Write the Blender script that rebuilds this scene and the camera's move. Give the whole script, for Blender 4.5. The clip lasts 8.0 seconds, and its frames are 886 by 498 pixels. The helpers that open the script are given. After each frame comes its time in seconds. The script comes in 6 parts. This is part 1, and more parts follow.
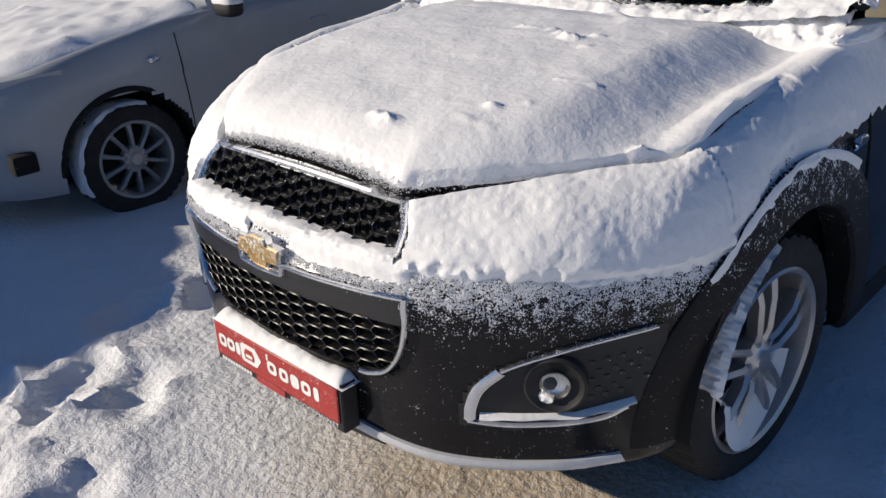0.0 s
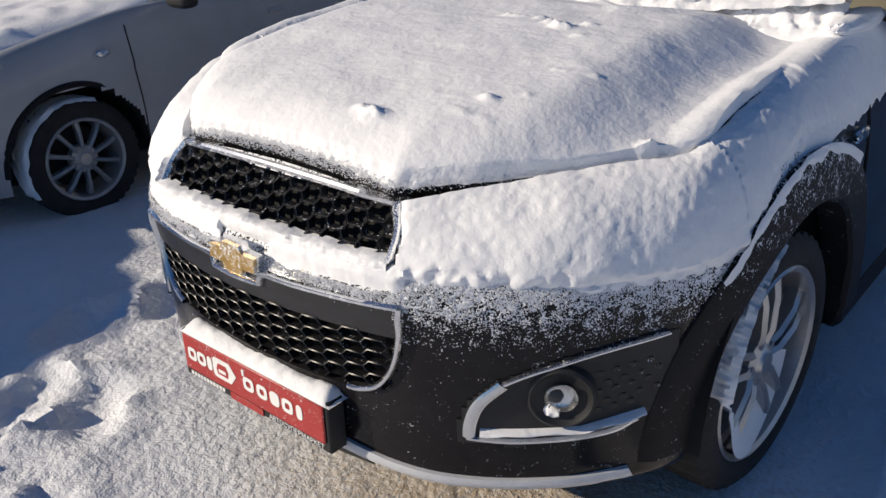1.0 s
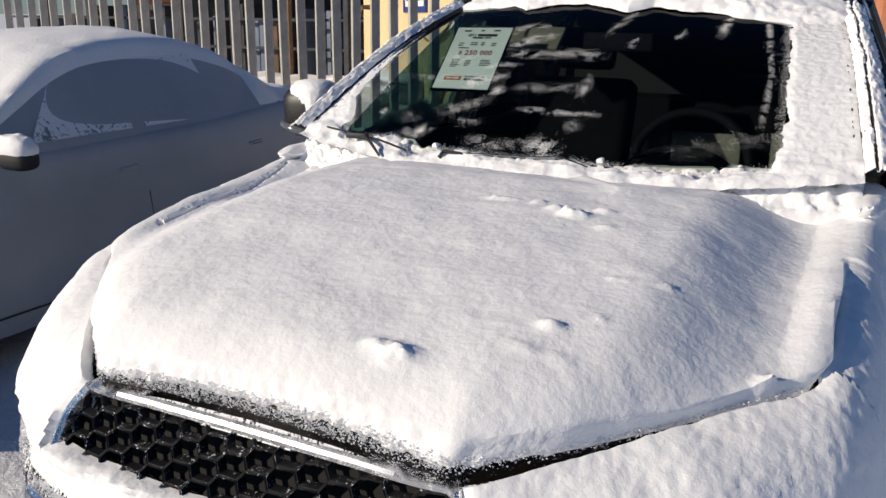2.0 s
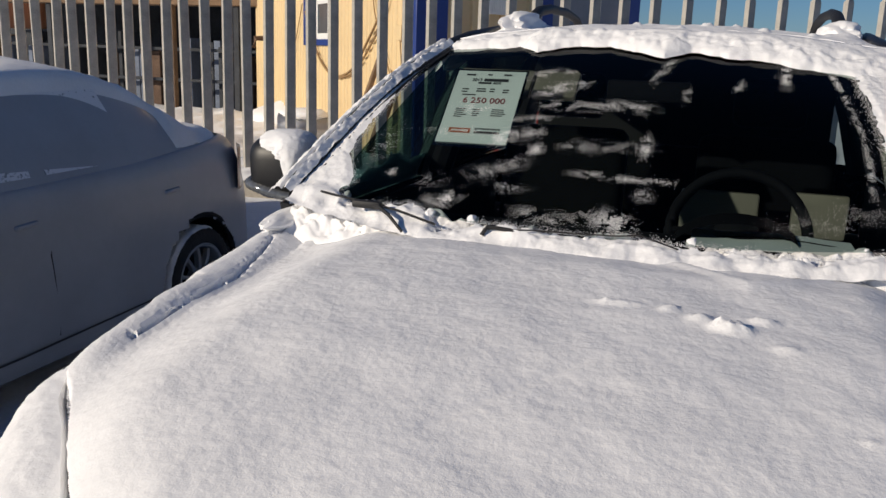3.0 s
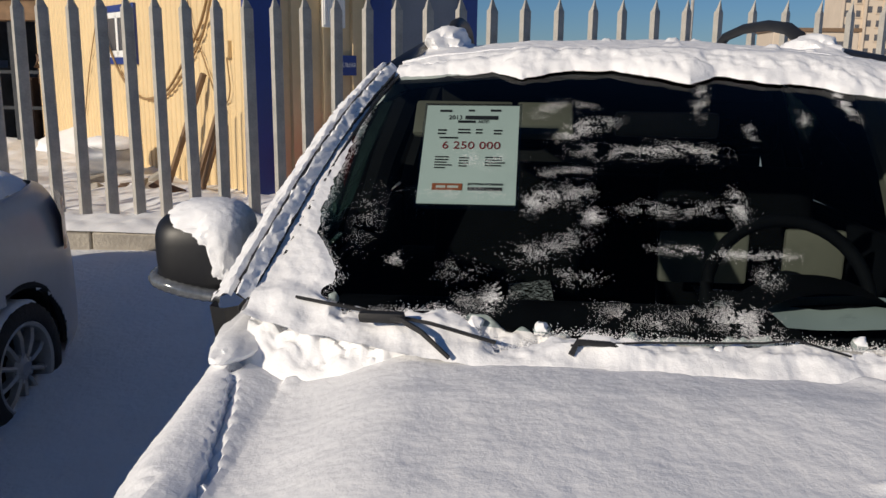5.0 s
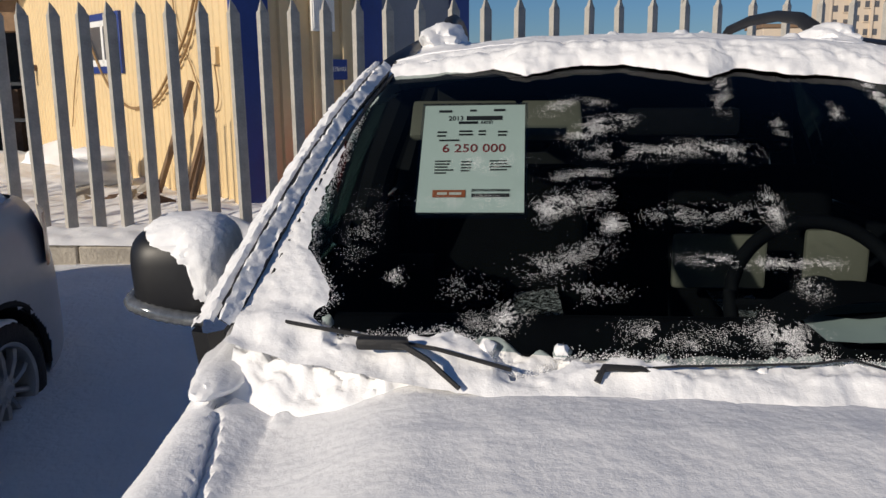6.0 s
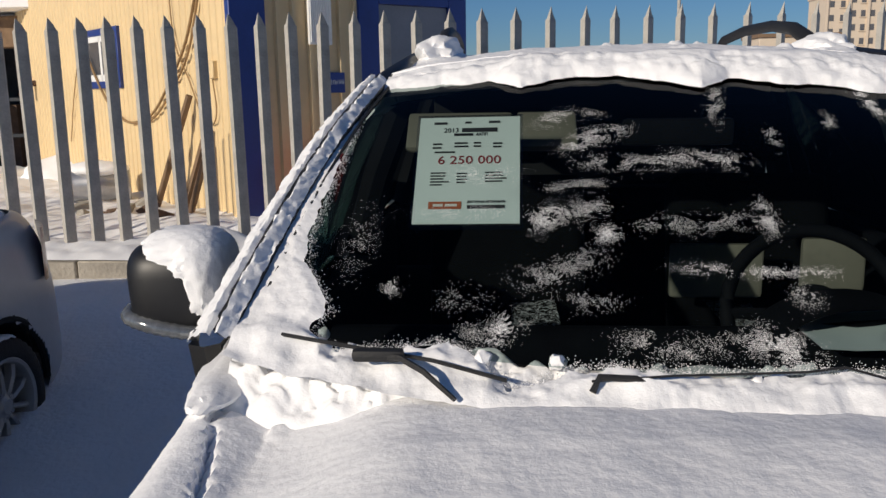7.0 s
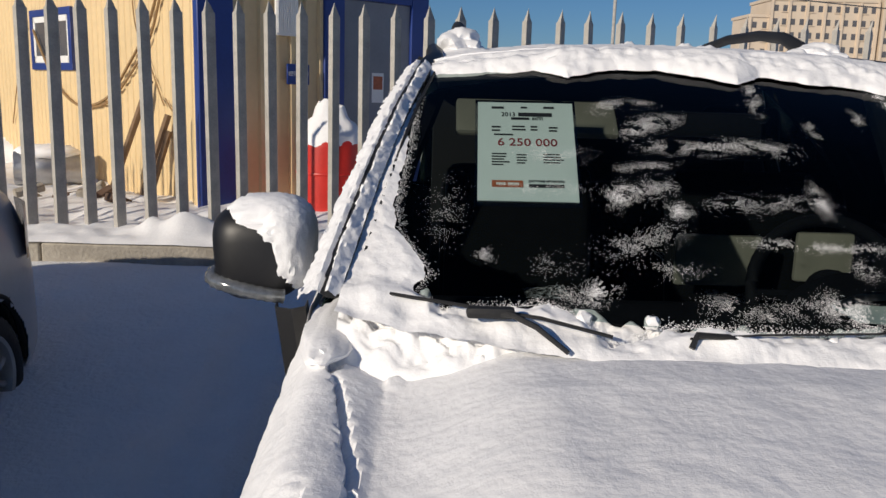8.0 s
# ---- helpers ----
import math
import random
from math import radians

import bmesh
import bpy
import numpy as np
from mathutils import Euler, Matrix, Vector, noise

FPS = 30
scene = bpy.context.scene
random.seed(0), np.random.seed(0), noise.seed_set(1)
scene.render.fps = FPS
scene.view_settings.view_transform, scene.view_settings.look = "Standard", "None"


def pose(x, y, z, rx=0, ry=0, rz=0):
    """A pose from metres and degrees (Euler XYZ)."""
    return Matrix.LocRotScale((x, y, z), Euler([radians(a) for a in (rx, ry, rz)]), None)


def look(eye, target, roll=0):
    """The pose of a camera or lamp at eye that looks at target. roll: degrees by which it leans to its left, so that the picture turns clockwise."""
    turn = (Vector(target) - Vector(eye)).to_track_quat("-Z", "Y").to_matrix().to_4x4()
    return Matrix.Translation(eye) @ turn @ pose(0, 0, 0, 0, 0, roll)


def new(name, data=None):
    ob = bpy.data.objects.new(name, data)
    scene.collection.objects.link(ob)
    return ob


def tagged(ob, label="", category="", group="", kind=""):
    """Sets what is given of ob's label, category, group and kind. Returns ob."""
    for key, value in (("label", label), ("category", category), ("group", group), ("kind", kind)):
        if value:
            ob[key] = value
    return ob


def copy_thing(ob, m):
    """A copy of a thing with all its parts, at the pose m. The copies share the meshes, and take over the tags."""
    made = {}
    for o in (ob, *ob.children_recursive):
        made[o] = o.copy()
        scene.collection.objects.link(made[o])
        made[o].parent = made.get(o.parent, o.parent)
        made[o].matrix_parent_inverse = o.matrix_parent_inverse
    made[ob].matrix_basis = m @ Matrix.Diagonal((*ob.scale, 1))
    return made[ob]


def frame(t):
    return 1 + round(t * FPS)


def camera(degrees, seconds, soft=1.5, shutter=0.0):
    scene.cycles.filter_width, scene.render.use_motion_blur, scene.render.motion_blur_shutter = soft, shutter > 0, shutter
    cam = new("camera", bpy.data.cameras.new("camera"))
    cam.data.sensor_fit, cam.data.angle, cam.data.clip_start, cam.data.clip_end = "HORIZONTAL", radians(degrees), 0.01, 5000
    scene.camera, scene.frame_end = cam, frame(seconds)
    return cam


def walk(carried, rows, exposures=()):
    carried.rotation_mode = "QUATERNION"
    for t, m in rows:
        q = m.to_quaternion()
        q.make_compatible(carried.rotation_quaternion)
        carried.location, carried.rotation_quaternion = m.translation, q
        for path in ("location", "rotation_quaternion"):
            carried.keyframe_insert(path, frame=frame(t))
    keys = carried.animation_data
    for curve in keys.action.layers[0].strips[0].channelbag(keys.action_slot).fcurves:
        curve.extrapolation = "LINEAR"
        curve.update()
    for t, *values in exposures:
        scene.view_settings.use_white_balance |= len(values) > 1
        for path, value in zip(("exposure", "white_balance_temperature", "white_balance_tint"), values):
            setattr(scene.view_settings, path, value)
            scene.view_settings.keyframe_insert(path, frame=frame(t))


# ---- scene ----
cam = camera(55.9, 8.0)
PATH = [
    (0, (1.599, -1.006, 1.551), (0.324, 0.3, 0.731), -2.1),
    (0.5, (1.577, -0.995, 1.539), (0.307, 0.302, 0.699), -2.1),
    (1, (1.437, -0.97, 1.509), (0.253, 0.412, 0.68), -1.4),
    (1.5, (1.156, -0.904, 1.525), (0.243, 0.709, 0.772), -0.7),
    (2, (0.805, -0.764, 1.531), (-0.076, 0.95, 0.998), 0.6),
    (2.2, (0.665, -0.675, 1.55), (-0.212, 1.042, 1.018), 0.2),
    (3.3, (0.123, -0.381, 1.543), (-0.43, 1.495, 1.123), 2.3),
    (3.5, (0.06, -0.309, 1.543), (-0.491, 1.569, 1.134), 1.9),
    (4, (-0.12, -0.232, 1.555), (-0.52, 1.683, 1.141), 2.1),
    (4.5, (-0.303, -0.118, 1.558), (-0.481, 1.83, 1.141), 1.9),
    (5, (-0.357, 0.056, 1.578), (-0.517, 2.005, 1.16), 0.8),
    (6.5, (-0.389, 0.206, 1.561), (-0.533, 2.161, 1.163), -0.8),
    (7, (-0.378, 0.197, 1.566), (-0.525, 2.155, 1.183), -0.9),
    (7.5, (-0.414, 0.175, 1.565), (-0.536, 2.134, 1.184), -0.4),
    (8, (-0.65, 0.089, 1.526), (-0.623, 2.053, 1.149), 1.7),
]
walk(cam, [(t, look(eye, target, roll)) for t, eye, target, roll in PATH],
     [(0, -0.02, 5500, 10), (2.0, -0.05, 5500, 10), (3.4, -0.37, 5500, 10), (6.5, -0.33, 5400, 10), (8.0, -0.33, 5400, 10)])

# ---------- light ----------
SUN_AZ, SUN_EL = 47.0, 21.5          # the light travels towards +x, turned 47 degrees to +y
world = bpy.data.worlds.new("world")
scene.world = world
world.use_nodes = True
wn = world.node_tree.nodes
sky = wn.new("ShaderNodeTexSky")
sky.sky_type, sky.sun_disc = "NISHITA", False
sky.sun_elevation = radians(SUN_EL)
sky.sun_rotation = radians(270 - SUN_AZ)
sky.altitude, sky.air_density, sky.dust_density, sky.ozone_density = 300, 1.0, 0.0, 6.0
wn["Background"].inputs[1].default_value = 0.056
world.node_tree.links.new(sky.outputs[0], wn["Background"].inputs[0])
sun = new("sun", bpy.data.lights.new("sun", "SUN"))
sun.data.energy, sun.data.angle, sun.data.color = 5.0, radians(0.55), (1.0, 0.79, 0.53)
az, el = radians(SUN_AZ), radians(SUN_EL)
sun.matrix_world = look((0, 0, 30), Vector((0, 0, 30)) + Vector((math.cos(el) * math.cos(az), math.cos(el) * math.sin(az), -math.sin(el))))


# ---------- materials ----------
def node_mat(name, base, rough=0.5, metal=0.0, vary=0.15, scale=8.0, bump=0.0, bump_scale=60.0, coat=0.0, second=None, fine=0.5):
    """A surface with colour variation at two sizes and a fine relief."""
    m = bpy.data.materials.new(name)
    m.use_nodes = True
    nt = m.node_tree
    n, l = nt.nodes, nt.links
    b = n["Principled BSDF"]
    b.inputs["Roughness"].default_value = rough
    b.inputs["Metallic"].default_value = metal
    b.inputs["Coat Weight"].default_value = coat
    b.inputs["Coat Roughness"].default_value = 0.05
    tc = n.new("ShaderNodeTexCoord")
    n1, n2 = n.new("ShaderNodeTexNoise"), n.new("ShaderNodeTexNoise")
    n1.inputs["Scale"].default_value, n1.inputs["Detail"].default_value = scale, 5
    n2.inputs["Scale"].default_value, n2.inputs["Detail"].default_value = scale * 9, 3
    l.new(tc.outputs["Object"], n1.inputs["Vector"])
    l.new(tc.outputs["Object"], n2.inputs["Vector"])
    add = n.new("ShaderNodeMath")
    add.operation = "MULTIPLY_ADD"
    l.new(n2.outputs["Fac"], add.inputs[0])
    add.inputs[1].default_value = fine
    l.new(n1.outputs["Fac"], add.inputs[2])
    ramp = n.new("ShaderNodeMapRange")
    l.new(add.outputs[0], ramp.inputs["Value"])
    ramp.inputs["From Min"].default_value, ramp.inputs["From Max"].default_value = 0.45, 1.05
    mix = n.new("ShaderNodeMix")
    mix.data_type = "RGBA"
    lo = second or tuple(c * (1 - vary) for c in base)
    mix.inputs[6].default_value = (*lo, 1)
    mix.inputs[7].default_value = (*[min(1, c * (1 + vary)) for c in base], 1)
    l.new(ramp.outputs[0], mix.inputs[0])
    l.new(mix.outputs[2], b.inputs["Base Color"])
    if bump:
        nb = n.new("ShaderNodeTexNoise")
        nb.inputs["Scale"].default_value, nb.inputs["Detail"].default_value = bump_scale, 4
        l.new(tc.outputs["Object"], nb.inputs["Vector"])
        bp = n.new("ShaderNodeBump")
        bp.inputs["Strength"].default_value, bp.inputs["Distance"].default_value = bump, 0.02
        l.new(nb.outputs["Fac"], bp.inputs["Height"])
        l.new(bp.outputs[0], b.inputs["Normal"])
    return m


def dusted(m, low, high, scale=150.0, front=9.0, amount=1.0, coarse=40.0):
    """Adds specks of blown snow, denser from the height low up to high."""
    nt = m.node_tree
    n, l = nt.nodes, nt.links
    b, out = n["Principled BSDF"], n["Material Output"]
    tc = n.new("ShaderNodeTexCoord")
    sep = n.new("ShaderNodeSeparateXYZ")
    l.new(tc.outputs["Object"], sep.inputs[0])
    h = n.new("ShaderNodeMapRange")
    l.new(sep.outputs[2], h.inputs["Value"])
    h.inputs["From Min"].default_value, h.inputs["From Max"].default_value = low, high
    h.inputs["To Min"].default_value, h.inputs["To Max"].default_value = 0.30, 0.30 + 0.45 * amount
    v = n.new("ShaderNodeTexNoise")
    v.inputs["Scale"].default_value, v.inputs["Detail"].default_value, v.inputs["Roughness"].default_value = scale, 3, 0.65
    l.new(tc.outputs["Object"], v.inputs["Vector"])
    c = n.new("ShaderNodeTexNoise")
    c.inputs["Scale"].default_value = coarse
    l.new(tc.outputs["Object"], c.inputs["Vector"])
    sm = n.new("ShaderNodeMath")
    sm.operation = "MULTIPLY_ADD"
    l.new(c.outputs["Fac"], sm.inputs[0])
    sm.inputs[1].default_value = 0.5
    l.new(v.outputs["Fac"], sm.inputs[2])
    back = n.new("ShaderNodeMapRange")
    l.new(sep.outputs[1], back.inputs["Value"])
    back.inputs["From Min"].default_value, back.inputs["From Max"].default_value = front - 0.25, front
    back.inputs["To Min"].default_value, back.inputs["To Max"].default_value = 0.0, -0.33
    su0, su = n.new("ShaderNodeMath"), n.new("ShaderNodeMath")
    l.new(sm.outputs[0], su0.inputs[0])
    l.new(h.outputs[0], su0.inputs[1])
    l.new(su0.outputs[0], su.inputs[0])
    l.new(back.outputs[0], su.inputs[1])
    th = n.new("ShaderNodeMapRange")
    l.new(su.outputs[0], th.inputs["Value"])
    th.inputs["From Min"].default_value, th.inputs["From Max"].default_value = 1.25, 1.33
    sn = n.new("ShaderNodeBsdfDiffuse")
    sn.inputs["Color"].default_value = (0.86, 0.87, 0.9, 1)
    mx = n.new("ShaderNodeMixShader")
    l.new(th.outputs[0], mx.inputs[0])
    l.new(b.outputs[0], mx.inputs[1])
    l.new(sn.outputs[0], mx.inputs[2])
    l.new(mx.outputs[0], out.inputs[0])
    return m


def glass_mat(name, tint, gloss=1.0):
    """A thin tinted pane: clear to look through, with a mirror gloss that grows at grazing angles."""
    m = bpy.data.materials.new(name)
    m.use_nodes = True
    n, l = m.node_tree.nodes, m.node_tree.links
    tr, gl = n.new("ShaderNodeBsdfTransparent"), n.new("ShaderNodeBsdfGlossy")
    tr.inputs[0].default_value = (*tint, 1)
    gl.inputs["Roughness"].default_value = 0.02
    gl.inputs["Color"].default_value = (gloss, gloss, gloss, 1)
    f = n.new("ShaderNodeFresnel")
    f.inputs[0].default_value = 1.45
    mx = n.new("ShaderNodeMixShader")
    l.new(f.outputs[0], mx.inputs[0])
    l.new(tr.outputs[0], mx.inputs[1])
    l.new(gl.outputs[0], mx.inputs[2])
    l.new(mx.outputs[0], n["Material Output"].inputs[0])
    return m


def snow_mat(name, base=(0.92, 0.92, 0.93), bump=0.13, s1=75.0, s2=420.0, grit=False):
    m = node_mat(name, base, rough=0.75, vary=0.04, scale=6.0)
    n, l = m.node_tree.nodes, m.node_tree.links
    b = n["Principled BSDF"]
    b.inputs["Specular IOR Level"].default_value = 0.25
    tc = n.new("ShaderNodeTexCoord")
    a, c = n.new("ShaderNodeTexNoise"), n.new("ShaderNodeTexNoise")
    for q, s in ((a, s1), (c, s2)):
        q.inputs["Scale"].default_value, q.inputs["Detail"].default_value = s, 4
        l.new(tc.outputs["Object"], q.inputs["Vector"])
    b1, b2 = n.new("ShaderNodeBump"), n.new("ShaderNodeBump")
    b1.inputs["Strength"].default_value, b1.inputs["Distance"].default_value = bump, 0.02
    b2.inputs["Strength"].default_value, b2.inputs["Distance"].default_value = bump, 0.006
    l.new(a.outputs["Fac"], b1.inputs["Height"])
    l.new(c.outputs["Fac"], b2.inputs["Height"])
    l.new(b1.outputs[0], b2.inputs["Normal"])
    l.new(b2.outputs[0], b.inputs["Normal"])
    if grit:
        # gritty brown slush where the bumper has dripped and feet have packed the snow
        geo = n.new("ShaderNodeVectorMath")
        geo.operation = "DISTANCE"
        geo.inputs[1].default_value = (0.45, 0.40, 0.0)
        l.new(tc.outputs["Object"], geo.inputs[0])
        mr = n.new("ShaderNodeMapRange")
        l.new(geo.outputs["Value"], mr.inputs["Value"])
        mr.inputs["From Min"].default_value, mr.inputs["From Max"].default_value = 0.25, 1.15
        mr.inputs["To Min"].default_value, mr.inputs["To Max"].default_value = 0.40, -0.18
        g = n.new("ShaderNodeTexNoise")
        g.inputs["Scale"].default_value, g.inputs["Detail"].default_value, g.inputs["Roughness"].default_value = 60, 5, 0.75
        l.new(tc.outputs["Object"], g.inputs["Vector"])
        ad = n.new("ShaderNodeMath")
        l.new(g.outputs["Fac"], ad.inputs[0])
        l.new(mr.outputs[0], ad.inputs[1])
        th = n.new("ShaderNodeMapRange")
        l.new(ad.outputs[0], th.inputs["Value"])
        th.inputs["From Min"].default_value, th.inputs["From Max"].default_value = 0.55, 1.0
        mix = n.new("ShaderNodeMix")
        mix.data_type = "RGBA"
        old = b.inputs["Base Color"].links[0].from_socket
        l.new(old, mix.inputs[6])
        mix.inputs[7].default_value = (0.52, 0.42, 0.30, 1)
        l.new(th.outputs[0], mix.inputs[0])
        l.new(mix.outputs[2], b.inputs["Base Color"])
    return m


M_snow = snow_mat("snow_on_things")
M_ground = snow_mat("trodden_snow", (0.86, 0.87, 0.90), 0.55, 34.0, 170.0, grit=True)
M_paint = dusted(node_mat("black_paint", (0.012, 0.011, 0.012), 0.16, 0.0, 0.35, 5.0, coat=0.15), 0.60, 0.80, 210, front=1.25, amount=0.70, coarse=50)
M_paint.node_tree.nodes["Principled BSDF"].inputs["Specular IOR Level"].default_value = 0.18
M_paint.node_tree.nodes["Principled BSDF"].inputs["Coat Weight"].default_value = 0.06
M_black = node_mat("black_pillar_paint", (0.010, 0.010, 0.011), 0.46, 0.0, 0.3, 9.0)
M_rim = dusted(node_mat("black_bonnet_paint", (0.004, 0.004, 0.0045), 0.4, 0.0, 0.3, 9.0), 0.90, 1.03, 300, amount=0.62, coarse=70)
M_rim.node_tree.nodes["Principled BSDF"].inputs["Specular IOR Level"].default_value = 0.12
M_clad = dusted(node_mat("black_plastic", (0.014, 0.013, 0.013), 0.55, 0.0, 0.3, 14.0, 0.15, 300), 0.62, 0.95, front=1.6, amount=0.44)
M_matte = node_mat("matt_black_plastic", (0.014, 0.014, 0.015), 0.6, 0.0, 0.3, 14.0, 0.1, 300)
M_grey = node_mat("grey_bumper_panel", (0.022, 0.022, 0.024), 0.42, 0.0, 0.25, 10.0, 0.05, 300)
M_clad.node_tree.nodes["Principled BSDF"].inputs["Specular IOR Level"].default_value = 0.2
M_mesh = dusted(node_mat("grille_plastic", (0.010, 0.010, 0.011), 0.4, 0.0, 0.3, 20.0), 0.30, 0.95, 220, amount=0.16, coarse=60)
M_chrome = dusted(node_mat("chrome", (0.70, 0.71, 0.73), 0.24, 1.0, 0.10, 20.0), 0.45, 1.10, 420, amount=0.50, coarse=60)
M_silver = node_mat("silver_plastic", (0.62, 0.63, 0.65), 0.35, 0.2, 0.12, 20.0)
M_ind = node_mat("ribbed_clear_plastic", (0.22, 0.23, 0.24), 0.12, 0.5, 0.4, 60.0)
M_alloy = node_mat("alloy", (0.45, 0.45, 0.46), 0.34, 0.75, 0.15, 12.0)
M_cover = node_mat("wheel_cover_silver", (0.36, 0.37, 0.38), 0.4, 0.4, 0.15, 12.0)
M_gold = dusted(node_mat("gold_badge", (0.62, 0.40, 0.12), 0.3, 0.6, 0.2, 40.0), 0.66, 0.80, 300, amount=0.55, coarse=80)
M_rubber = node_mat("tyre_rubber", (0.014, 0.014, 0.015), 0.8, 0.0, 0.4, 18.0, 0.3, 120)
M_dark = node_mat("wheel_well_black", (0.006, 0.006, 0.006), 0.9, 0.0, 0.2, 6.0)
M_red = dusted(node_mat("red_plate", (0.36, 0.035, 0.03), 0.5, 0.0, 0.12, 14.0), 0.30, 0.55, 240, amount=0.12, coarse=60)
M_white = node_mat("white_print", (0.82, 0.82, 0.80), 0.5, 0.0, 0.05, 30.0)
M_ink = node_mat("black_print", (0.03, 0.03, 0.035), 0.6, 0.0, 0.2, 30.0)
M_inkred = node_mat("red_print", (0.30, 0.05, 0.06), 0.6, 0.0, 0.2, 30.0)
M_orange = node_mat("orange_print", (0.42, 0.12, 0.05), 0.6, 0.0, 0.3, 40.0)
M_paper = node_mat("pale_paper", (0.78, 0.88, 0.88), 0.6, 0.0, 0.04, 12.0)
M_glass = glass_mat("windscreen_glass", (0.40, 0.48, 0.50), 0.22)
M_glass2 = glass_mat("side_glass", (0.16, 0.28, 0.26))
M_glass3 = glass_mat("snowed_up_rear_glass", (0.02, 0.03, 0.028), 0.6)
M_lens = glass_mat("lamp_glass", (0.92, 0.94, 0.96))
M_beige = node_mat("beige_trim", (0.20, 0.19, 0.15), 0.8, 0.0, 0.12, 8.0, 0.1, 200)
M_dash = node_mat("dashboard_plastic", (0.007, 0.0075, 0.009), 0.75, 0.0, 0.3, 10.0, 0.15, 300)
# seats and headliner: the cabin's shade is put into this near-black colour
M_seat = node_mat("shaded_cabin_cloth", (0.004, 0.0045, 0.005), 0.9, 0.0, 0.25, 20.0, 0.2, 250)
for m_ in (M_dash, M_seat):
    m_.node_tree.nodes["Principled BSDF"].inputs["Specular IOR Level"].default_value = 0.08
M_wc = node_mat("white_car_paint", (0.40, 0.42, 0.45), 0.35, 0.0, 0.12, 2.5, 0.04, 40, coat=0.2, fine=0.25)
M_galv = node_mat("galvanised_steel", (0.42, 0.40, 0.36), 0.6, 0.1, 0.25, 9.0, 0.1, 120)
M_conc = node_mat("kerb_concrete", (0.36, 0.33, 0.28), 0.9, 0.0, 0.25, 5.0, 0.5, 50)
M_yellow = node_mat("yellow_sheet_metal", (0.74, 0.57, 0.31), 0.5, 0.0, 0.08, 2.0, 0.05, 60)
M_blue = node_mat("blue_sheet_metal", (0.02, 0.045, 0.22), 0.42, 0.0, 0.15, 4.0)
M_greydoor = node_mat("grey_door_paint", (0.22, 0.23, 0.26), 0.5, 0.0, 0.1, 4.0)
M_fire = node_mat("red_tank_paint", (0.52, 0.025, 0.015), 0.35, 0.0, 0.15, 5.0)
M_wood = node_mat("weathered_wood", (0.20, 0.13, 0.075), 0.85, 0.0, 0.3, 9.0, 0.4, 80)
M_brown = node_mat("rusty_scrap", (0.12, 0.075, 0.05), 0.85, 0.0, 0.4, 9.0, 0.4, 60)
M_cable = node_mat("tan_cable", (0.30, 0.19, 0.08), 0.7, 0.0, 0.2, 30.0)
M_shed = node_mat("dark_shed_boards", (0.045, 0.05, 0.06), 0.9, 0.0, 0.4, 3.0, 0.3, 20)
M_bluegrey = node_mat("blue_grey_sheet", (0.14, 0.17, 0.24), 0.7, 0.0, 0.3, 3.0)
M_brick = node_mat("orange_sheet_fence", (0.50, 0.20, 0.09), 0.7, 0.0, 0.15, 3.0)
M_stone = node_mat("cream_facade", (0.62, 0.52, 0.40), 0.85, 0.0, 0.08, 0.3)
M_win = node_mat("dark_window", (0.11, 0.11, 0.12), 0.2, 0.0, 0.3, 0.5)
M_tail = node_mat("tail_lamp_red", (0.16, 0.012, 0.015), 0.2, 0.0, 0.2, 20.0)
M_green = node_mat("green_blue_wall", (0.08, 0.17, 0.18), 0.6, 0.0, 0.2, 1.0)


# ---------- building helpers ----------
def mesh_of(name, bm, smooth=True):
    me = bpy.data.meshes.new(name)
    bm.normal_update()
    bm.to_mesh(me)
    bm.free()
    if smooth:
        me.polygons.foreach_set("use_smooth", [True] * len(me.polygons))
        me.set_sharp_from_angle(angle=radians(40))
    return me


def part(name, bm, material, parent=None, label="", smooth=True):
    ob = new(name, mesh_of(name, bm, smooth))
    ob.data.materials.append(material)
    ob.parent = parent
    return tagged(ob, label) if label else ob


def thing(name, label, category, group="", m=None):
    ob = tagged(new(name), label, category, group)
    if m is not None:
        ob.matrix_world = m
    return ob


def single(name, bm, material, label, category, kind="", group="", smooth=True):
    return tagged(part(name, bm, material, None, "", smooth), label, category, group, kind)


def crv(pts, n):
    """n points along a smooth curve through pts (rows of any width), evenly by length."""
    p = np.array(pts, float)
    p = np.vstack([2 * p[0] - p[1], p, 2 * p[-1] - p[-2]])
    out = []
    for i in range(1, len(p) - 2):
        t = np.linspace(0, 1, 24, endpoint=False)[:, None]
        a, b, c, d = p[i - 1], p[i], p[i + 1], p[i + 2]
        out.append(0.5 * (2 * b + (c - a) * t + (2 * a - 5 * b + 4 * c - d) * t * t + (3 * b - 3 * c + d - a) * t ** 3))
    out.append(p[-2:-1])
    q = np.vstack(out)
    s = np.concatenate([[0], np.cumsum(np.linalg.norm(np.diff(q, axis=0), axis=1))])
    u = np.linspace(0, s[-1], n)
    return np.stack([np.interp(u, s, q[:, k]) for k in range(q.shape[1])], 1)


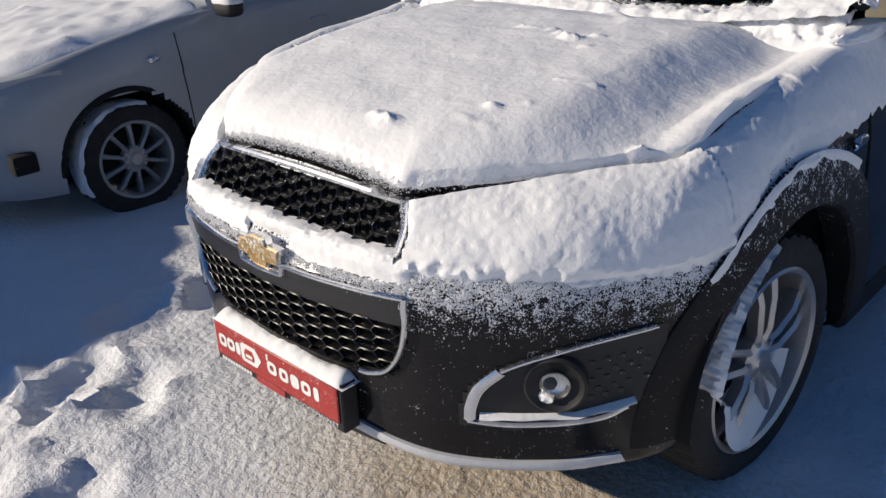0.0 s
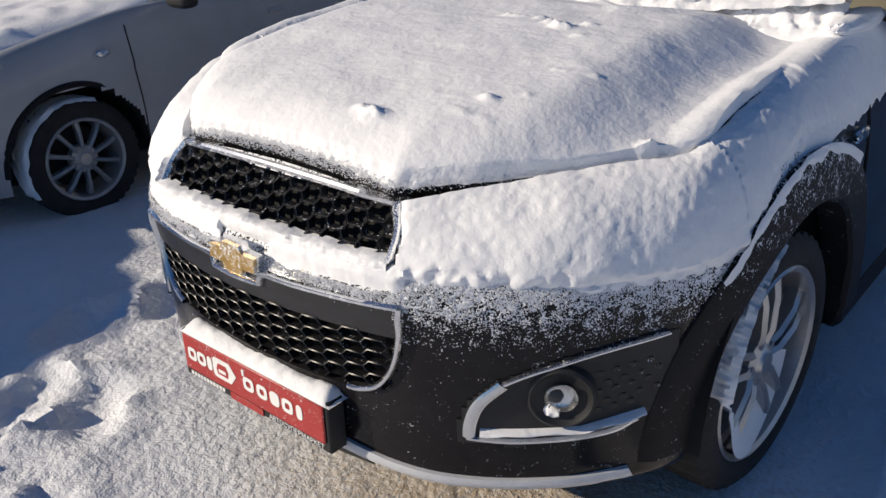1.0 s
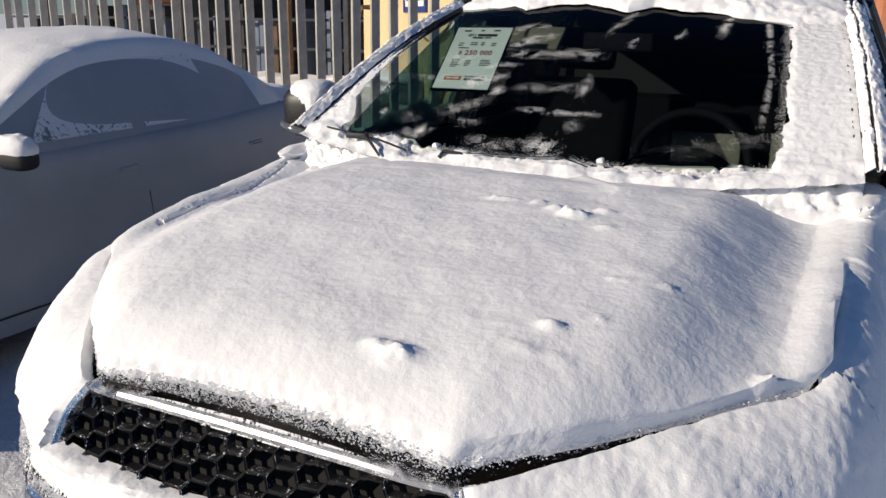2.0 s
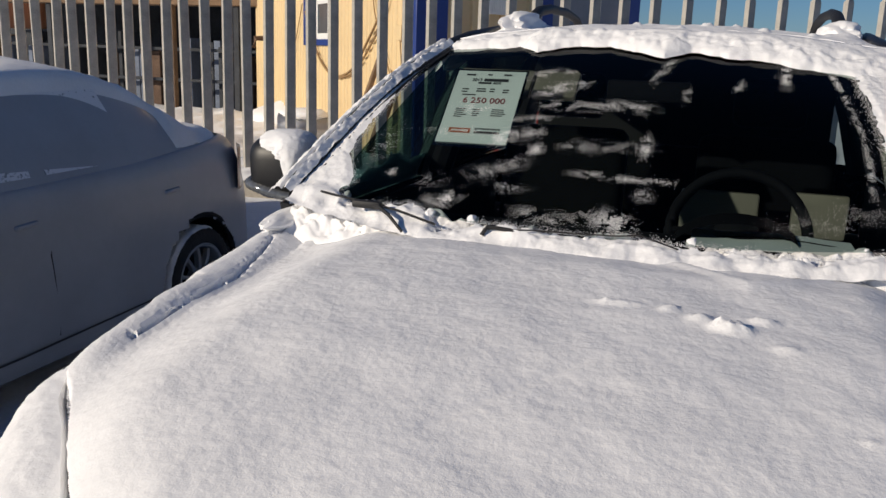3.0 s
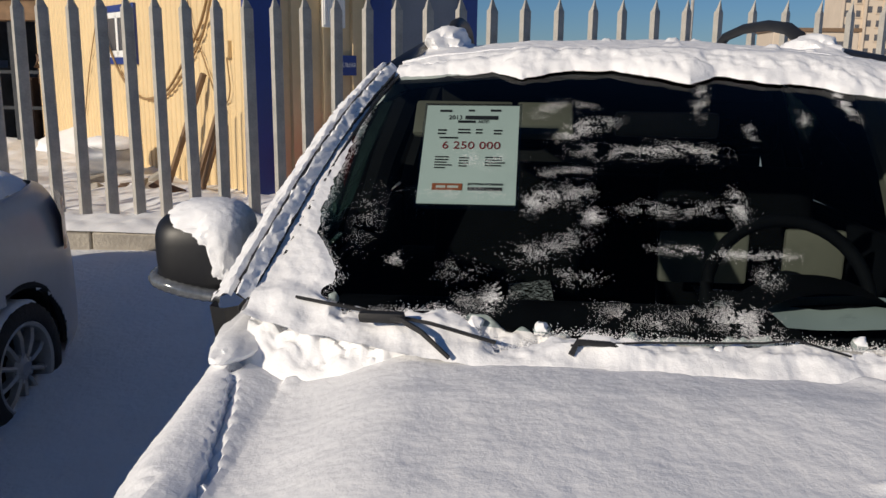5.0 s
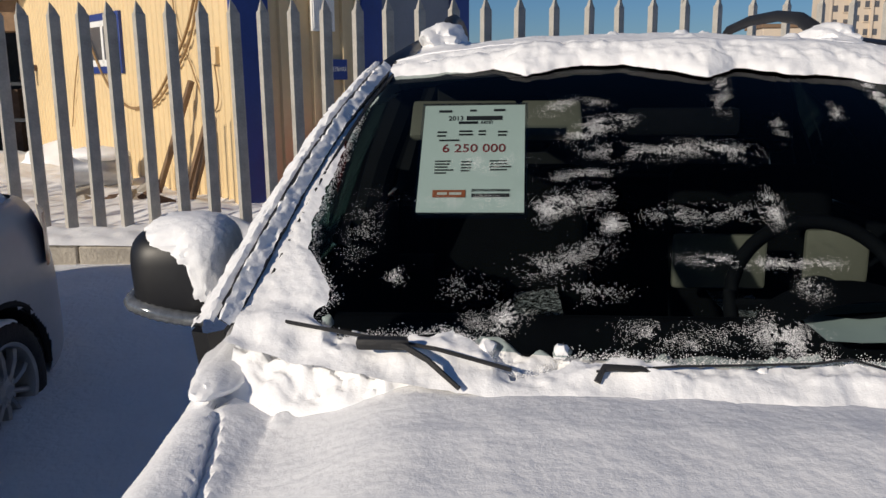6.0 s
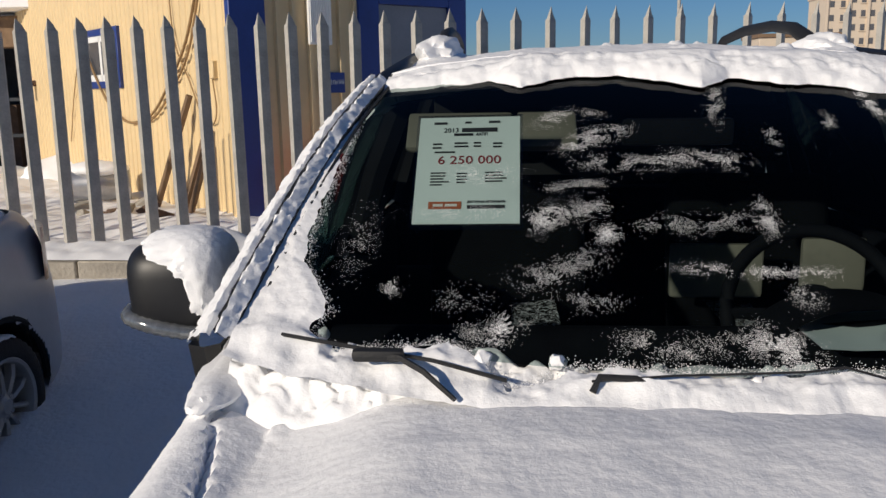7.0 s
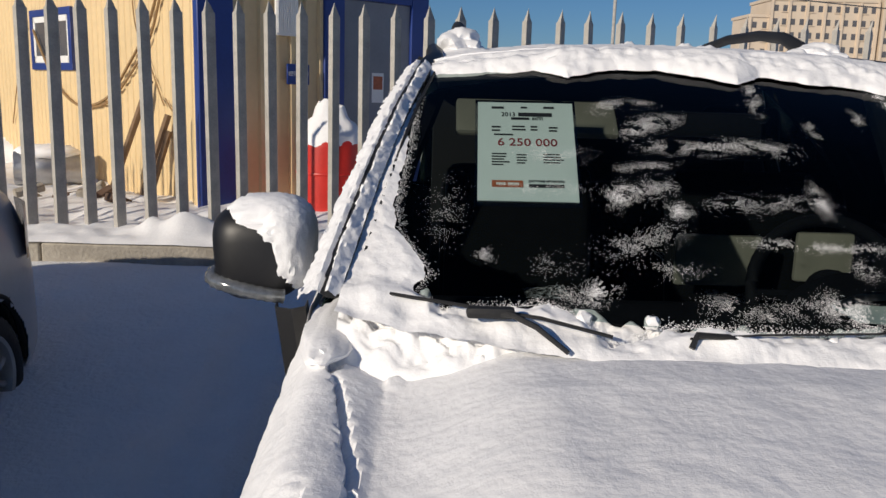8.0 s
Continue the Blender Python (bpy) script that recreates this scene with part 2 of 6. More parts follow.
def grid_bm(P, keep=None, flip=False):
    """A sheet from an array of points P[row, column, 3]."""
    bm = bmesh.new()
    R, C = P.shape[:2]
    vs = [[bm.verts.new(P[r, c]) for c in range(C)] for r in range(R)]
    for r in range(R - 1):
        for c in range(C - 1):
            if keep is None or keep(P[r:r + 2, c:c + 2].reshape(4, 3).mean(0)):
                q = (vs[r][c], vs[r][c + 1], vs[r + 1][c + 1], vs[r + 1][c])
                bm.faces.new(q[::-1] if flip else q)
    loose = [v for v in bm.verts if not v.link_faces]
    for v in loose:
        bm.verts.remove(v)
    return bm


def drop_buried(P, T, flip=False):
    """The sheet P without the faces at whose corners no snow lies (T is the depth there); its border follows depth nought."""
    bm = bmesh.new()
    R, C = P.shape[:2]
    Q = P.copy()
    near = [(a, b) for a in (-1, 0, 1) for b in (-1, 0, 1) if a or b]
    for r, c in zip(*np.where(T <= 0)):
        hit = [(P[r, c] + (P[r + a, c + b] - P[r, c]) * min(.95, T[r, c] / (T[r, c] - T[r + a, c + b]))) for a, b in near if 0 <= r + a < R and 0 <= c + b < C and T[r + a, c + b] > 0]
        if hit:
            Q[r, c] = np.mean(hit, 0)
    vs = {}
    for r in range(R - 1):
        for c in range(C - 1):
            if max(T[r, c], T[r, c + 1], T[r + 1, c], T[r + 1, c + 1]) > 0:
                q = []
                for a, b in ((r, c), (r, c + 1), (r + 1, c + 1), (r + 1, c)):
                    if (a, b) not in vs:
                        vs[a, b] = bm.verts.new(Q[a, b])
                    q.append(vs[a, b])
                bm.faces.new(q[::-1] if flip else q)
    return bm


def normals(P):
    du = np.gradient(P, axis=1)
    dv = np.gradient(P, axis=0)
    n = np.cross(du, dv)
    return n / np.maximum(np.linalg.norm(n, axis=2, keepdims=True), 1e-9)


def nz(p, s):
    return noise.noise(Vector(p) * s)


def fbm(p, s, octaves=3):
    return noise.fractal(Vector(p) * s, 1.0, 2.1, octaves)


def add_box(bm, x0, x1, y0, y1, z0, z1, bevel=0.0, m=None, seg=1):
    r = bmesh.ops.create_cube(bm, size=1.0)
    vs = r["verts"]
    for v in vs:
        v.co = Vector(((x0 + x1) / 2 + v.co.x * (x1 - x0), (y0 + y1) / 2 + v.co.y * (y1 - y0), (z0 + z1) / 2 + v.co.z * (z1 - z0)))
    if bevel:
        es = list({e for v in vs for e in v.link_edges})
        vs = list({v for f in bmesh.ops.bevel(bm, geom=es, offset=bevel, segments=seg, affect="EDGES", profile=0.6)["faces"] for v in f.verts} | {v for v in vs if v.is_valid})
    if m is not None:
        bmesh.ops.transform(bm, matrix=m, verts=[v for v in vs if v.is_valid])
    return bm


def box(x0, x1, y0, y1, z0, z1, bevel=0.004, m=None, seg=1):
    return add_box(bmesh.new(), x0, x1, y0, y1, z0, z1, bevel, m, seg)


def add_tube(bm, pts, r, sides=8, closed=False):
    """A round bar along pts; r may be one radius or one a point."""
    p = [Vector(q) for q in pts]
    k = len(p)
    rs = [r] * k if isinstance(r, (int, float)) else list(r)
    rings, up = [], Vector((0.13, 0.27, 0.95)).normalized()
    for i in range(k):
        a, b = (p[i - 1], p[(i + 1) % k]) if closed else (p[max(i - 1, 0)], p[min(i + 1, k - 1)])
        d = (b - a).normalized()
        s = d.cross(up).normalized()
        w = s.cross(d)
        rings.append([bm.verts.new(p[i] + rs[i] * (math.cos(2 * math.pi * j / sides) * s + math.sin(2 * math.pi * j / sides) * w)) for j in range(sides)])
    for i in range(k if closed else k - 1):
        a, b = rings[i], rings[(i + 1) % k]
        for j in range(sides):
            bm.faces.new((a[j], a[(j + 1) % sides], b[(j + 1) % sides], b[j]))
    if not closed:
        bm.faces.new(rings[0][::-1])
        bm.faces.new(rings[-1])
    return bm


def tube(pts, r, sides=8, closed=False):
    return add_tube(bmesh.new(), pts, r, sides, closed)


def add_lathe(bm, prof, n=40, axis="x", at=(0, 0, 0)):
    """Turns a profile of (along, radius) round the x or z axis."""
    rings = []
    for a, r in prof:
        ring = []
        for i in range(n):
            c, s = math.cos(2 * math.pi * i / n) * r, math.sin(2 * math.pi * i / n) * r
            ring.append(bm.verts.new(Vector(at) + Vector((a, c, s) if axis == "x" else (c, s, a))))
        rings.append(ring)
    for a, b in zip(rings, rings[1:]):
        for i in range(n):
            bm.faces.new((a[i], a[(i + 1) % n], b[(i + 1) % n], b[i]))
    bmesh.ops.recalc_face_normals(bm, faces=bm.faces)
    return bm


def lathe(prof, n=40, axis="x"):
    return add_lathe(bmesh.new(), prof, n, axis)


def add_prism(bm, poly, depth, m):
    """Extrudes a flat polygon (x, y) by depth along z, then places it by m."""
    lo = [bm.verts.new(m @ Vector((x, y, 0))) for x, y in poly]
    hi = [bm.verts.new(m @ Vector((x, y, depth))) for x, y in poly]
    bm.faces.new(lo[::-1])
    bm.faces.new(hi)
    for i in range(len(poly)):
        j = (i + 1) % len(poly)
        bm.faces.new((lo[i], lo[j], hi[j], hi[i]))
    return bm


def prism(poly, depth, m=Matrix()):
    return add_prism(bmesh.new(), poly, depth, m)


def lettering(name, text, size, m, material, parent, depth=0.0006, width=None):
    """Raised lettering in the built-in font, centred on m's origin, in its xy plane."""
    cu = bpy.data.curves.new(name, "FONT")
    cu.body, cu.size, cu.extrude, cu.align_x, cu.align_y = text, size, depth, "CENTER", "CENTER"
    cu.resolution_u = 3
    tmp = new("tmp", cu)
    bpy.context.view_layer.update()
    me = bpy.data.meshes.new_from_object(tmp.evaluated_get(bpy.context.evaluated_depsgraph_get()))
    bpy.data.objects.remove(tmp)
    if width:
        xs = [v.co.x for v in me.vertices]
        k = width / max(1e-6, max(xs) - min(xs))
        me.transform(Matrix.Diagonal((k, 1, 1, 1)))
    me.transform(m)
    ob = new(name, me)
    me.materials.clear()
    me.materials.append(material)
    ob.parent = parent
    return ob


def smooth01(a, b, v):
    t = min(1.0, max(0.0, (v - a) / (b - a)))
    return t * t * (3 - 2 * t)

# ---------- ground ----------
def ground_height(x, y):
    z = 0.43 * smooth01(2.2, 4.95, y)
    z += 0.25 * smooth01(9.0, 30.0, math.hypot(x, y))
    near = 1 - smooth01(6, 14, math.hypot(x, y))
    z += near * 0.012 * fbm((x, y, 0), 1.3)
    return z


PRINTS = [(-1.02, -0.16, 0.4), (-0.84, -0.03, 1.0), (-0.93, -0.40, 0.3), (-1.13, -0.42, 0.9), (-0.72, -0.62, 0.6), (-1.35, 0.22, 0.2), (-1.28, 0.55, 0.8),
          (-1.1, -0.75, 0.5), (1.25, 0.55, 1.2), (1.4, 0.85, 0.4), (1.55, 0.45, 0.9), (1.3, 1.15, 0.1), (1.7, 0.9, 1.0), (1.55, 1.4, 0.6), (1.95, 0.6, 0.3),
          (1.15, 0.25, 0.7), (-0.45, -0.45, 0.5), (-0.30, -0.78, 1.3)]


def ground_relief(x, y):
    z = 0.0
    for px, py, a in PRINTS:
        dx, dy = x - px, y - py
        if abs(dx) < 0.4 and abs(dy) < 0.4:
            c, s = math.cos(a), math.sin(a)
            u, v = (dx * c + dy * s) / 0.085, (-dx * s + dy * c) / 0.15
            r = u * u + v * v
            z += -0.036 * math.exp(-r * r * 0.6) + 0.022 * math.exp(-(math.sqrt(r) - 1.5) ** 2 * 5) * (0.6 + 1.2 * nz((x, y, 3), 14))
    rough = smooth01(0.6, -0.2, abs(y + 0.15) - 0.5) * smooth01(0.3, -0.1, abs(x + 0.9) - 0.45) + smooth01(1.05, 1.25, x) * smooth01(2.4, 1.8, x) * smooth01(2.0, 1.4, y)
    z += rough * 0.008 * fbm((x, y, 1), 12, 4)
    slush = smooth01(1.2, 0.3, math.hypot(x - 0.35, (y - 0.1) * 1.2))
    z += slush * 0.007 * fbm((x, y, 2), 38, 3) + 0.003 * fbm((x, y, 5), 30, 2)
    # the wind-blown ridges and tyre tracks beside the car
    z += 0.022 * math.exp(-((y - 1.55 - 0.35 * (x - 1.3)) / 0.05) ** 2) * smooth01(1.0, 1.2, x) * smooth01(2.1, 1.7, x)
    for xr, w in ((-1.28, 0.10), (-1.62, 0.12)):
        xc = xr - 0.12 * math.sin(y * 1.1)
        z += -0.040 * math.exp(-((x - xc) / w) ** 4) * smooth01(0.6, 1.4, y) * smooth01(4.8, 4.2, y)
    return z


def axis_steps(fine0, fine1, step, far):
    mid = list(np.arange(fine0, fine1 + 1e-6, step))
    out, d = [], step
    a, b = fine0, fine1
    lo, hi = [], []
    while a > -far:
        d *= 1.35
        a -= d
        lo.append(a)
    d = step
    while b < far:
        d *= 1.35
        b += d
        hi.append(b)
    return np.array(lo[::-1] + mid + hi)


gx, gy = axis_steps(-3.6, 3.0, 0.032, 1500), axis_steps(-1.6, 5.1, 0.032, 1500)
GP = np.zeros((len(gy), len(gx), 3))
for j, yy in enumerate(gy):
    for i, xx in enumerate(gx):
        fine = -3.7 < xx < 3.1 and -1.7 < yy < 5.2
        GP[j, i] = (xx, yy, ground_height(xx, yy) + (ground_relief(xx, yy) if fine else 0.0))
single("ground", grid_bm(GP), M_ground, "trodden snow over a parking yard with footprints and brown grit", "ground", "structure")

# ---------- the black off-road car ----------
suv = thing("suv_car", "black sport utility car under a layer of fresh snow", "car")

CTRL = [(0, 0, 0, .15, .925), (.2, .014, .18, .15, .92), (.417, .06, .34, .155, .905), (.55, .13, .46, .25, .92), (.677, .235, .58, .37, .935),
        (.76, .33, .68, .48, .952), (.832, .433, .762, .565, .958), (.88, .56, .788, .64, .982), (.908, .72, .79, .85, 1.025), (.922, .95, .795, 1.02, 1.05),
        (.927, 1.25, .80, 1.25, 1.085), (.927, 1.5, .815, 1.45, 1.10), (.927, 1.9, .86, 1.9, 1.09), (.927, 3.0, .86, 3.0, 1.09),
        (.92, 3.9, .84, 3.9, 1.08), (.86, 4.4, .78, 4.3, 1.06), (.6, 4.6, .55, 4.45, 1.05), (0, 4.64, 0, 4.48, 1.05)]
LOW_Z = (.245, .262, .285, .33, .40, .50, .60, .66, .72)
LOW_DY = (.12, .075, .045, .032, .028, .022, .018, .010, .0)
LOW_IN = (.06, .03, .012, .0, .0, .0, .004, .002, .0)
Z0 = 0.72


def ring(n):
    """The car's outline and the line where the bonnet and the windows begin, all round."""
    c = crv(CTRL, n)
    left = c.copy()
    left[:, 0] *= -1
    left[:, 2] *= -1
    return np.vstack([left[::-1], c[1:]])


def belt_row(c, w=None, z=None):
    xo, yo, xt, yt, zt = c.T
    if w is None:
        dy, inn = np.interp(z, LOW_Z, LOW_DY), np.interp(z, LOW_Z, LOW_IN)
        f = np.clip(1 - yo / 0.7, 0, 1)
        return np.stack([xo - np.sign(xo) * inn * (1 - 0.5 * f), yo + dy * f, np.full_like(xo, z)], 1)
    f = np.clip(1 - yo / 0.25, 0, 1)
    eh, ev = 1 - math.cos(w * math.pi / 2), math.sin(w * math.pi / 2)
    h, v = f * w + (1 - f) * eh, f * w + (1 - f) * ev
    return np.stack([xo + (xt - xo) * h, yo + (yt - yo) * h, Z0 + (zt - Z0) * v], 1)


def inside(poly, x, z):
    hit = False
    for (x0, z0), (x1, z1) in zip(poly, poly[1:] + poly[:1]):
        if (z0 > z) != (z1 > z) and x < (x1 - x0) * (z - z0) / (z1 - z0) + x0:
            hit = not hit
    return hit


UPPER = [(-.345, .902), (.345, .902), (.385, .84), (.388, .80), (-.388, .80), (-.385, .84)]
LOWER = [(-.425, .722), (.425, .722), (.412, .62), (.385, .545), (.34, .508), (-.34, .508), (-.385, .545), (-.412, .62)]
ARCHES = [(0.955, 0.352), (3.66, 0.352)]

c_all = ring(380)
rows = [belt_row(c_all, z=z) for z in np.arange(.245, .7201, .0140)] + [belt_row(c_all, w=w) for w in np.linspace(0, 1, 20)[1:]]
BELT = np.array(rows)
from mathutils.bvhtree import BVHTree
probe = grid_bm(BELT)
probe.normal_update()
SURF = BVHTree.FromBMesh(probe)
probe.free()


def on_front(x, z, lift=0.0):
    """The point on the car's front skin at that width and height, lifted off it."""
    co, no, *_ = SURF.ray_cast(Vector((x, -1.0, z)), Vector((0, 1, 0)))
    if co is None:
        co, no, *_ = SURF.find_nearest(Vector((x, 0.3, z)))
    if no.y > 0:
        no = -no
    return co + no * lift


def on_side(y, z, sgn, lift=0.0):
    co, no, *_ = SURF.ray_cast(Vector((sgn * 3.0, y, z)), Vector((-sgn, 0, 0)))
    if co is None:
        co, no, *_ = SURF.find_nearest(Vector((sgn * 0.92, y, z)))
    if no.x * sgn < 0:
        no = -no
    return co + no * lift


SKIN = BELT.copy()
for r in range(SKIN.shape[0]):
    for k in range(SKIN.shape[1]):
        x, y, z = SKIN[r, k]
        if y < 0.4 and abs(x) < 0.45 and (inside(UPPER, x, z) or inside(LOWER, x, z)):
            SKIN[r, k, 1] += 0.035


def keep_body(p):
    return not any(abs(p[0]) > 0.55 and math.hypot(p[1] - a, p[2] - b) < 0.445 for a, b in ARCHES)


body = part("body", grid_bm(SKIN, keep_body), M_paint, suv, "glossy black body dusted with snow")

# bonnet
CE = np.array(CTRL)


def bonnet_edge(x):
    ax = min(abs(x), 0.7849)
    return float(np.interp(ax, CE[:8, 2], CE[:8, 3])), float(np.interp(ax, CE[:8, 2], CE[:8, 4]))


def bonnet_z(x, y):
    ye, ze = bonnet_edge(x)
    ax = abs(x)
    c = float(np.interp(y, (.15, .25, .41, .65, .88, 1.14, 1.33, 1.5), (1.0, 1.022, 1.046, 1.085, 1.110, 1.122, 1.108, 1.085)))
    h = c - 0.066 * smooth01(.48, .70, ax) - 0.030 * (ax / .78) ** 3 + 0.026 * smooth01(.71, .785, ax)
    h += 0.030 * smooth01(.42, .72, ax) * smooth01(1.12, 1.35, y)
    return ze + 0.004 + (h - ze) * (1 - math.exp(-max(0.0, y - ye) / 0.05))


def bonnet_grid(nu, nv):
    P = np.zeros((nv, nu, 3))
    for i, u in enumerate(np.linspace(-1, 1, nu)):
        x = u * 0.778
        ye, ze = bonnet_edge(x)
        for j, v in enumerate(np.linspace(0, 1, nv)):
            y = ye + 0.004 + (1.45 - ye) * v ** 1.15
            xx = x * (1 + 0.02 * v)
            P[j, i] = (xx, y, bonnet_z(x, y))
    return P


HP = bonnet_grid(66, 60)
skirt = HP[0:1].copy()
skirt[..., 2] -= 0.03
skirt[..., 1] += 0.02
part("bonnet", grid_bm(np.vstack([skirt, HP])), M_rim, suv, "black bonnet buried under snow")


def snow_sheet(P, thick):
    """Snow on a sheet, thick(point) metres deep along its normals; nothing where there is none."""
    N = normals(P)
    Q, T = P.copy(), np.zeros(P.shape[:2])
    for r in range(P.shape[0]):
        for k in range(P.shape[1]):
            T[r, k] = thick(P[r, k], r, k)
            Q[r, k] += N[r, k] * max(T[r, k], -0.004)
    return drop_buried(Q, T)


LUMPS = [(.205, .262, .034, .020, .024), (.16, .268, .020, .015, .014), (.395, .407, .020, .012, .017), (.37, .34, .03, .012, .006), (.43, .345, .02, .012, .005),
         (.705, .522, .020, .020, .028), (.27, .877, .030, .018, .024), (.22, .90, .02, .016, .014), (.32, .93, .02, .012, .013), (.17, .93, .015, .015, .012),
         (.35, .83, .02, .012, .010), (.52, .62, .014, .010, .008), (-.70, 1.30, .02, .02, .012), (.08, .93, .04, .010, .008), (.45, .60, .02, .008, .006), (.46, .46, .012, .01, .006)]


def bonnet_snow(p, r, k):
    x, y, z = p
    ye, ze = bonnet_edge(x)
    d = (y - ye) / 0.020
    ax = abs(x)
    if ax > .70:
        # the seam stays open beside the headlamp and closes towards the windscreen
        seam = (y - .66 - .05 * nz((x, y, z), 7)) / .13
        if ax > .790:
            d = min(d, (y - .84 - .05 * nz((x, y, z), 7) - .04 * nz((x, y, z), 22)) / .16)
        else:
            d = min(d, max(seam, (.790 - ax) / .008))
    d += 0.34 * smooth01(.08, .40, abs(x)) + 0.10 * smooth01(.40, .5, abs(x))
    q = (x, y, 0.0)
    q3 = (x, y, z)
    kn = 1 - .6 * smooth01(.38, .46, abs(x))
    edge = d + kn * (0.22 * nz(q3, 42) + 0.24 * nz(q3, 95)) - 0.75
    t = 0.026 + 0.005 * fbm(q, 5) + 0.0007 * fbm(q, 38, 2) + 0.0006 * nz((x, y, 1), 66) + 0.0004 * nz((x, y, 4), 120)
    for lx, ly, sx, sy, h in LUMPS:
        a = ((x - lx) / sx) ** 2 + ((y - ly) / sy) ** 2
        if a < 9:
            t += 0.62 * h * math.exp(-a ** 1.5) * (1 + 0.8 * nz(q, 70))
    # shallow scrape marks
    t -= 0.003 * math.exp(-((y - 0.62 - 1.3 * (x - 0.02)) / 0.02) ** 2) * smooth01(0.12, 0.06, abs(x - 0.0))
    t += 0.007 * math.exp(-((y - 1.12 - 1.0 * abs(x - 0.30)) / 0.03) ** 2) * smooth01(0.42, 0.30, abs(x - 0.12))
    if x < 0 and y > .7:
        # the open joint beside the wing, sprinkled with grains
        line = .745 + .075 * smooth01(.95, 1.5, y) + .004 * nz(q, 12)
        t -= .040 * math.exp(-((ax - line) / .0042) ** 2) * smooth01(-.55, -.10, nz((x, y, 6), 26) + .6 * nz((x, y, 8), 80))
    t *= 1 - .80 * smooth01(.79, .88, ax)
    return t * min(1.0, max(-0.4, edge))


def wing_base(x, y):
    """The bonnet, running on over the wing."""
    ax = abs(x)
    co, *_ = SURF.ray_cast(Vector((math.copysign(max(ax, .805), x), y, 2.0)), Vector((0, 0, -1)))
    w = smooth01(.765, .835, ax)
    return bonnet_z(min(ax, .784), y) * (1 - w) + (co.z if co is not None else .95) * w


HS = np.zeros((220, 270, 3))
for i, x in enumerate(np.linspace(-.905, .905, 270)):
    ye = bonnet_edge(x)[0]
    for j, v in enumerate(np.linspace(0, 1, 220)):
        y = ye + .004 + (1.48 - ye) * v ** 1.15
        HS[j, i] = (x, y, wing_base(x, y))
single("bonnet_snow", snow_sheet(HS, bonnet_snow), M_snow, "thick fresh snow with small clods on the black bonnet", "snow", "stuff")

# snow clinging to the headlamps, bumper bar and wings
c_f = ring(760)
c_f = c_f[(c_f[:, 1] < 1.62)]
FS = np.array([belt_row(c_f, z=z) for z in np.arange(.58, .7201, .0075)] + [belt_row(c_f, w=w) for w in np.linspace(0, 1, 52)[1:]])


def rim_distance(poly, x, z):
    """Metres from the polygon's rim, negative inside it."""
    best = 9.0
    for (x0, z0), (x1, z1) in zip(poly, poly[1:] + poly[:1]):
        dx, dz = x1 - x0, z1 - z0
        t = min(1.0, max(0.0, ((x - x0) * dx + (z - z0) * dz) / (dx * dx + dz * dz)))
        best = min(best, math.hypot(x - x0 - t * dx, z - z0 - t * dz))
    return -best if inside(poly, x, z) else best


def belt_snow(p, r, k):
    x, y, z = p
    ax = abs(x)
    q = (x, y, z)
    if y < 0.35 and ax < 0.40 and z > 0.79:
        m = min(rim_distance(UPPER, x, z) / 0.010 - (1.6 if z > .82 else 0.1), (0.885 - z) / 0.01)
        if ax > .36 and z > .80:
            m = rim_distance(UPPER, x, z) / 0.012 - .8
    elif ax < 0.43 and y < 0.3:
        m = (z - 0.752) / 0.022
        if ax < 0.085:
            m = min(m, (z - 0.785) / 0.012)
    elif y < 0.62:
        zl = float(np.interp(ax, (.43, .55, .70, .83, .9), (.768, .768, .762, .758, .760)))
        m = (z - zl) / 0.030
    else:
        zl = float(np.interp(y, (.62, .8, 1.0, 1.25, 1.62), (.76, .90, .93, .90, .93)))
        m = (z - zl) / 0.045
    k = 0.28 if ax < .42 else 0.9
    m += k * (0.55 * nz(q, 36) + 0.32 * nz(q, 85)) - 0.2 * k
    row_top = FS.shape[0] - 1 - r
    if row_top < 2 and y + .03 * nz(q, 6) < 0.60:
        m = min(m, (row_top - 0.6) / 1.0)
    # the seams between lamp, bumper and wing
    if 0.5 < ax and y < 0.64 and z > .70:
        m -= 0.35 * math.exp(-((z - 0.775 - 0.05 * (y - .3)) / 0.006) ** 2)
    if z > .74 and ax > .6:
        m -= 2.0 * math.exp(-((y - 0.615 - 0.25 * (0.97 - z)) / 0.006) ** 2) * smooth01(.87, .92, z)
    thick = (0.020 if y < 0.62 else 0.013) + 0.005 * nz(q, 11) + 0.0016 * nz(q, 60) + 0.0022 * nz((x * 2.2, y * 2.2, z * 0.6), 40)
    return thick * min(1.0, m) if m > 0 else m * 0.01


single("bumper_snow", snow_sheet(FS, belt_snow), M_snow, "fluffy snow crust clinging to bumper bar, headlamps and wings", "snow", "stuff")


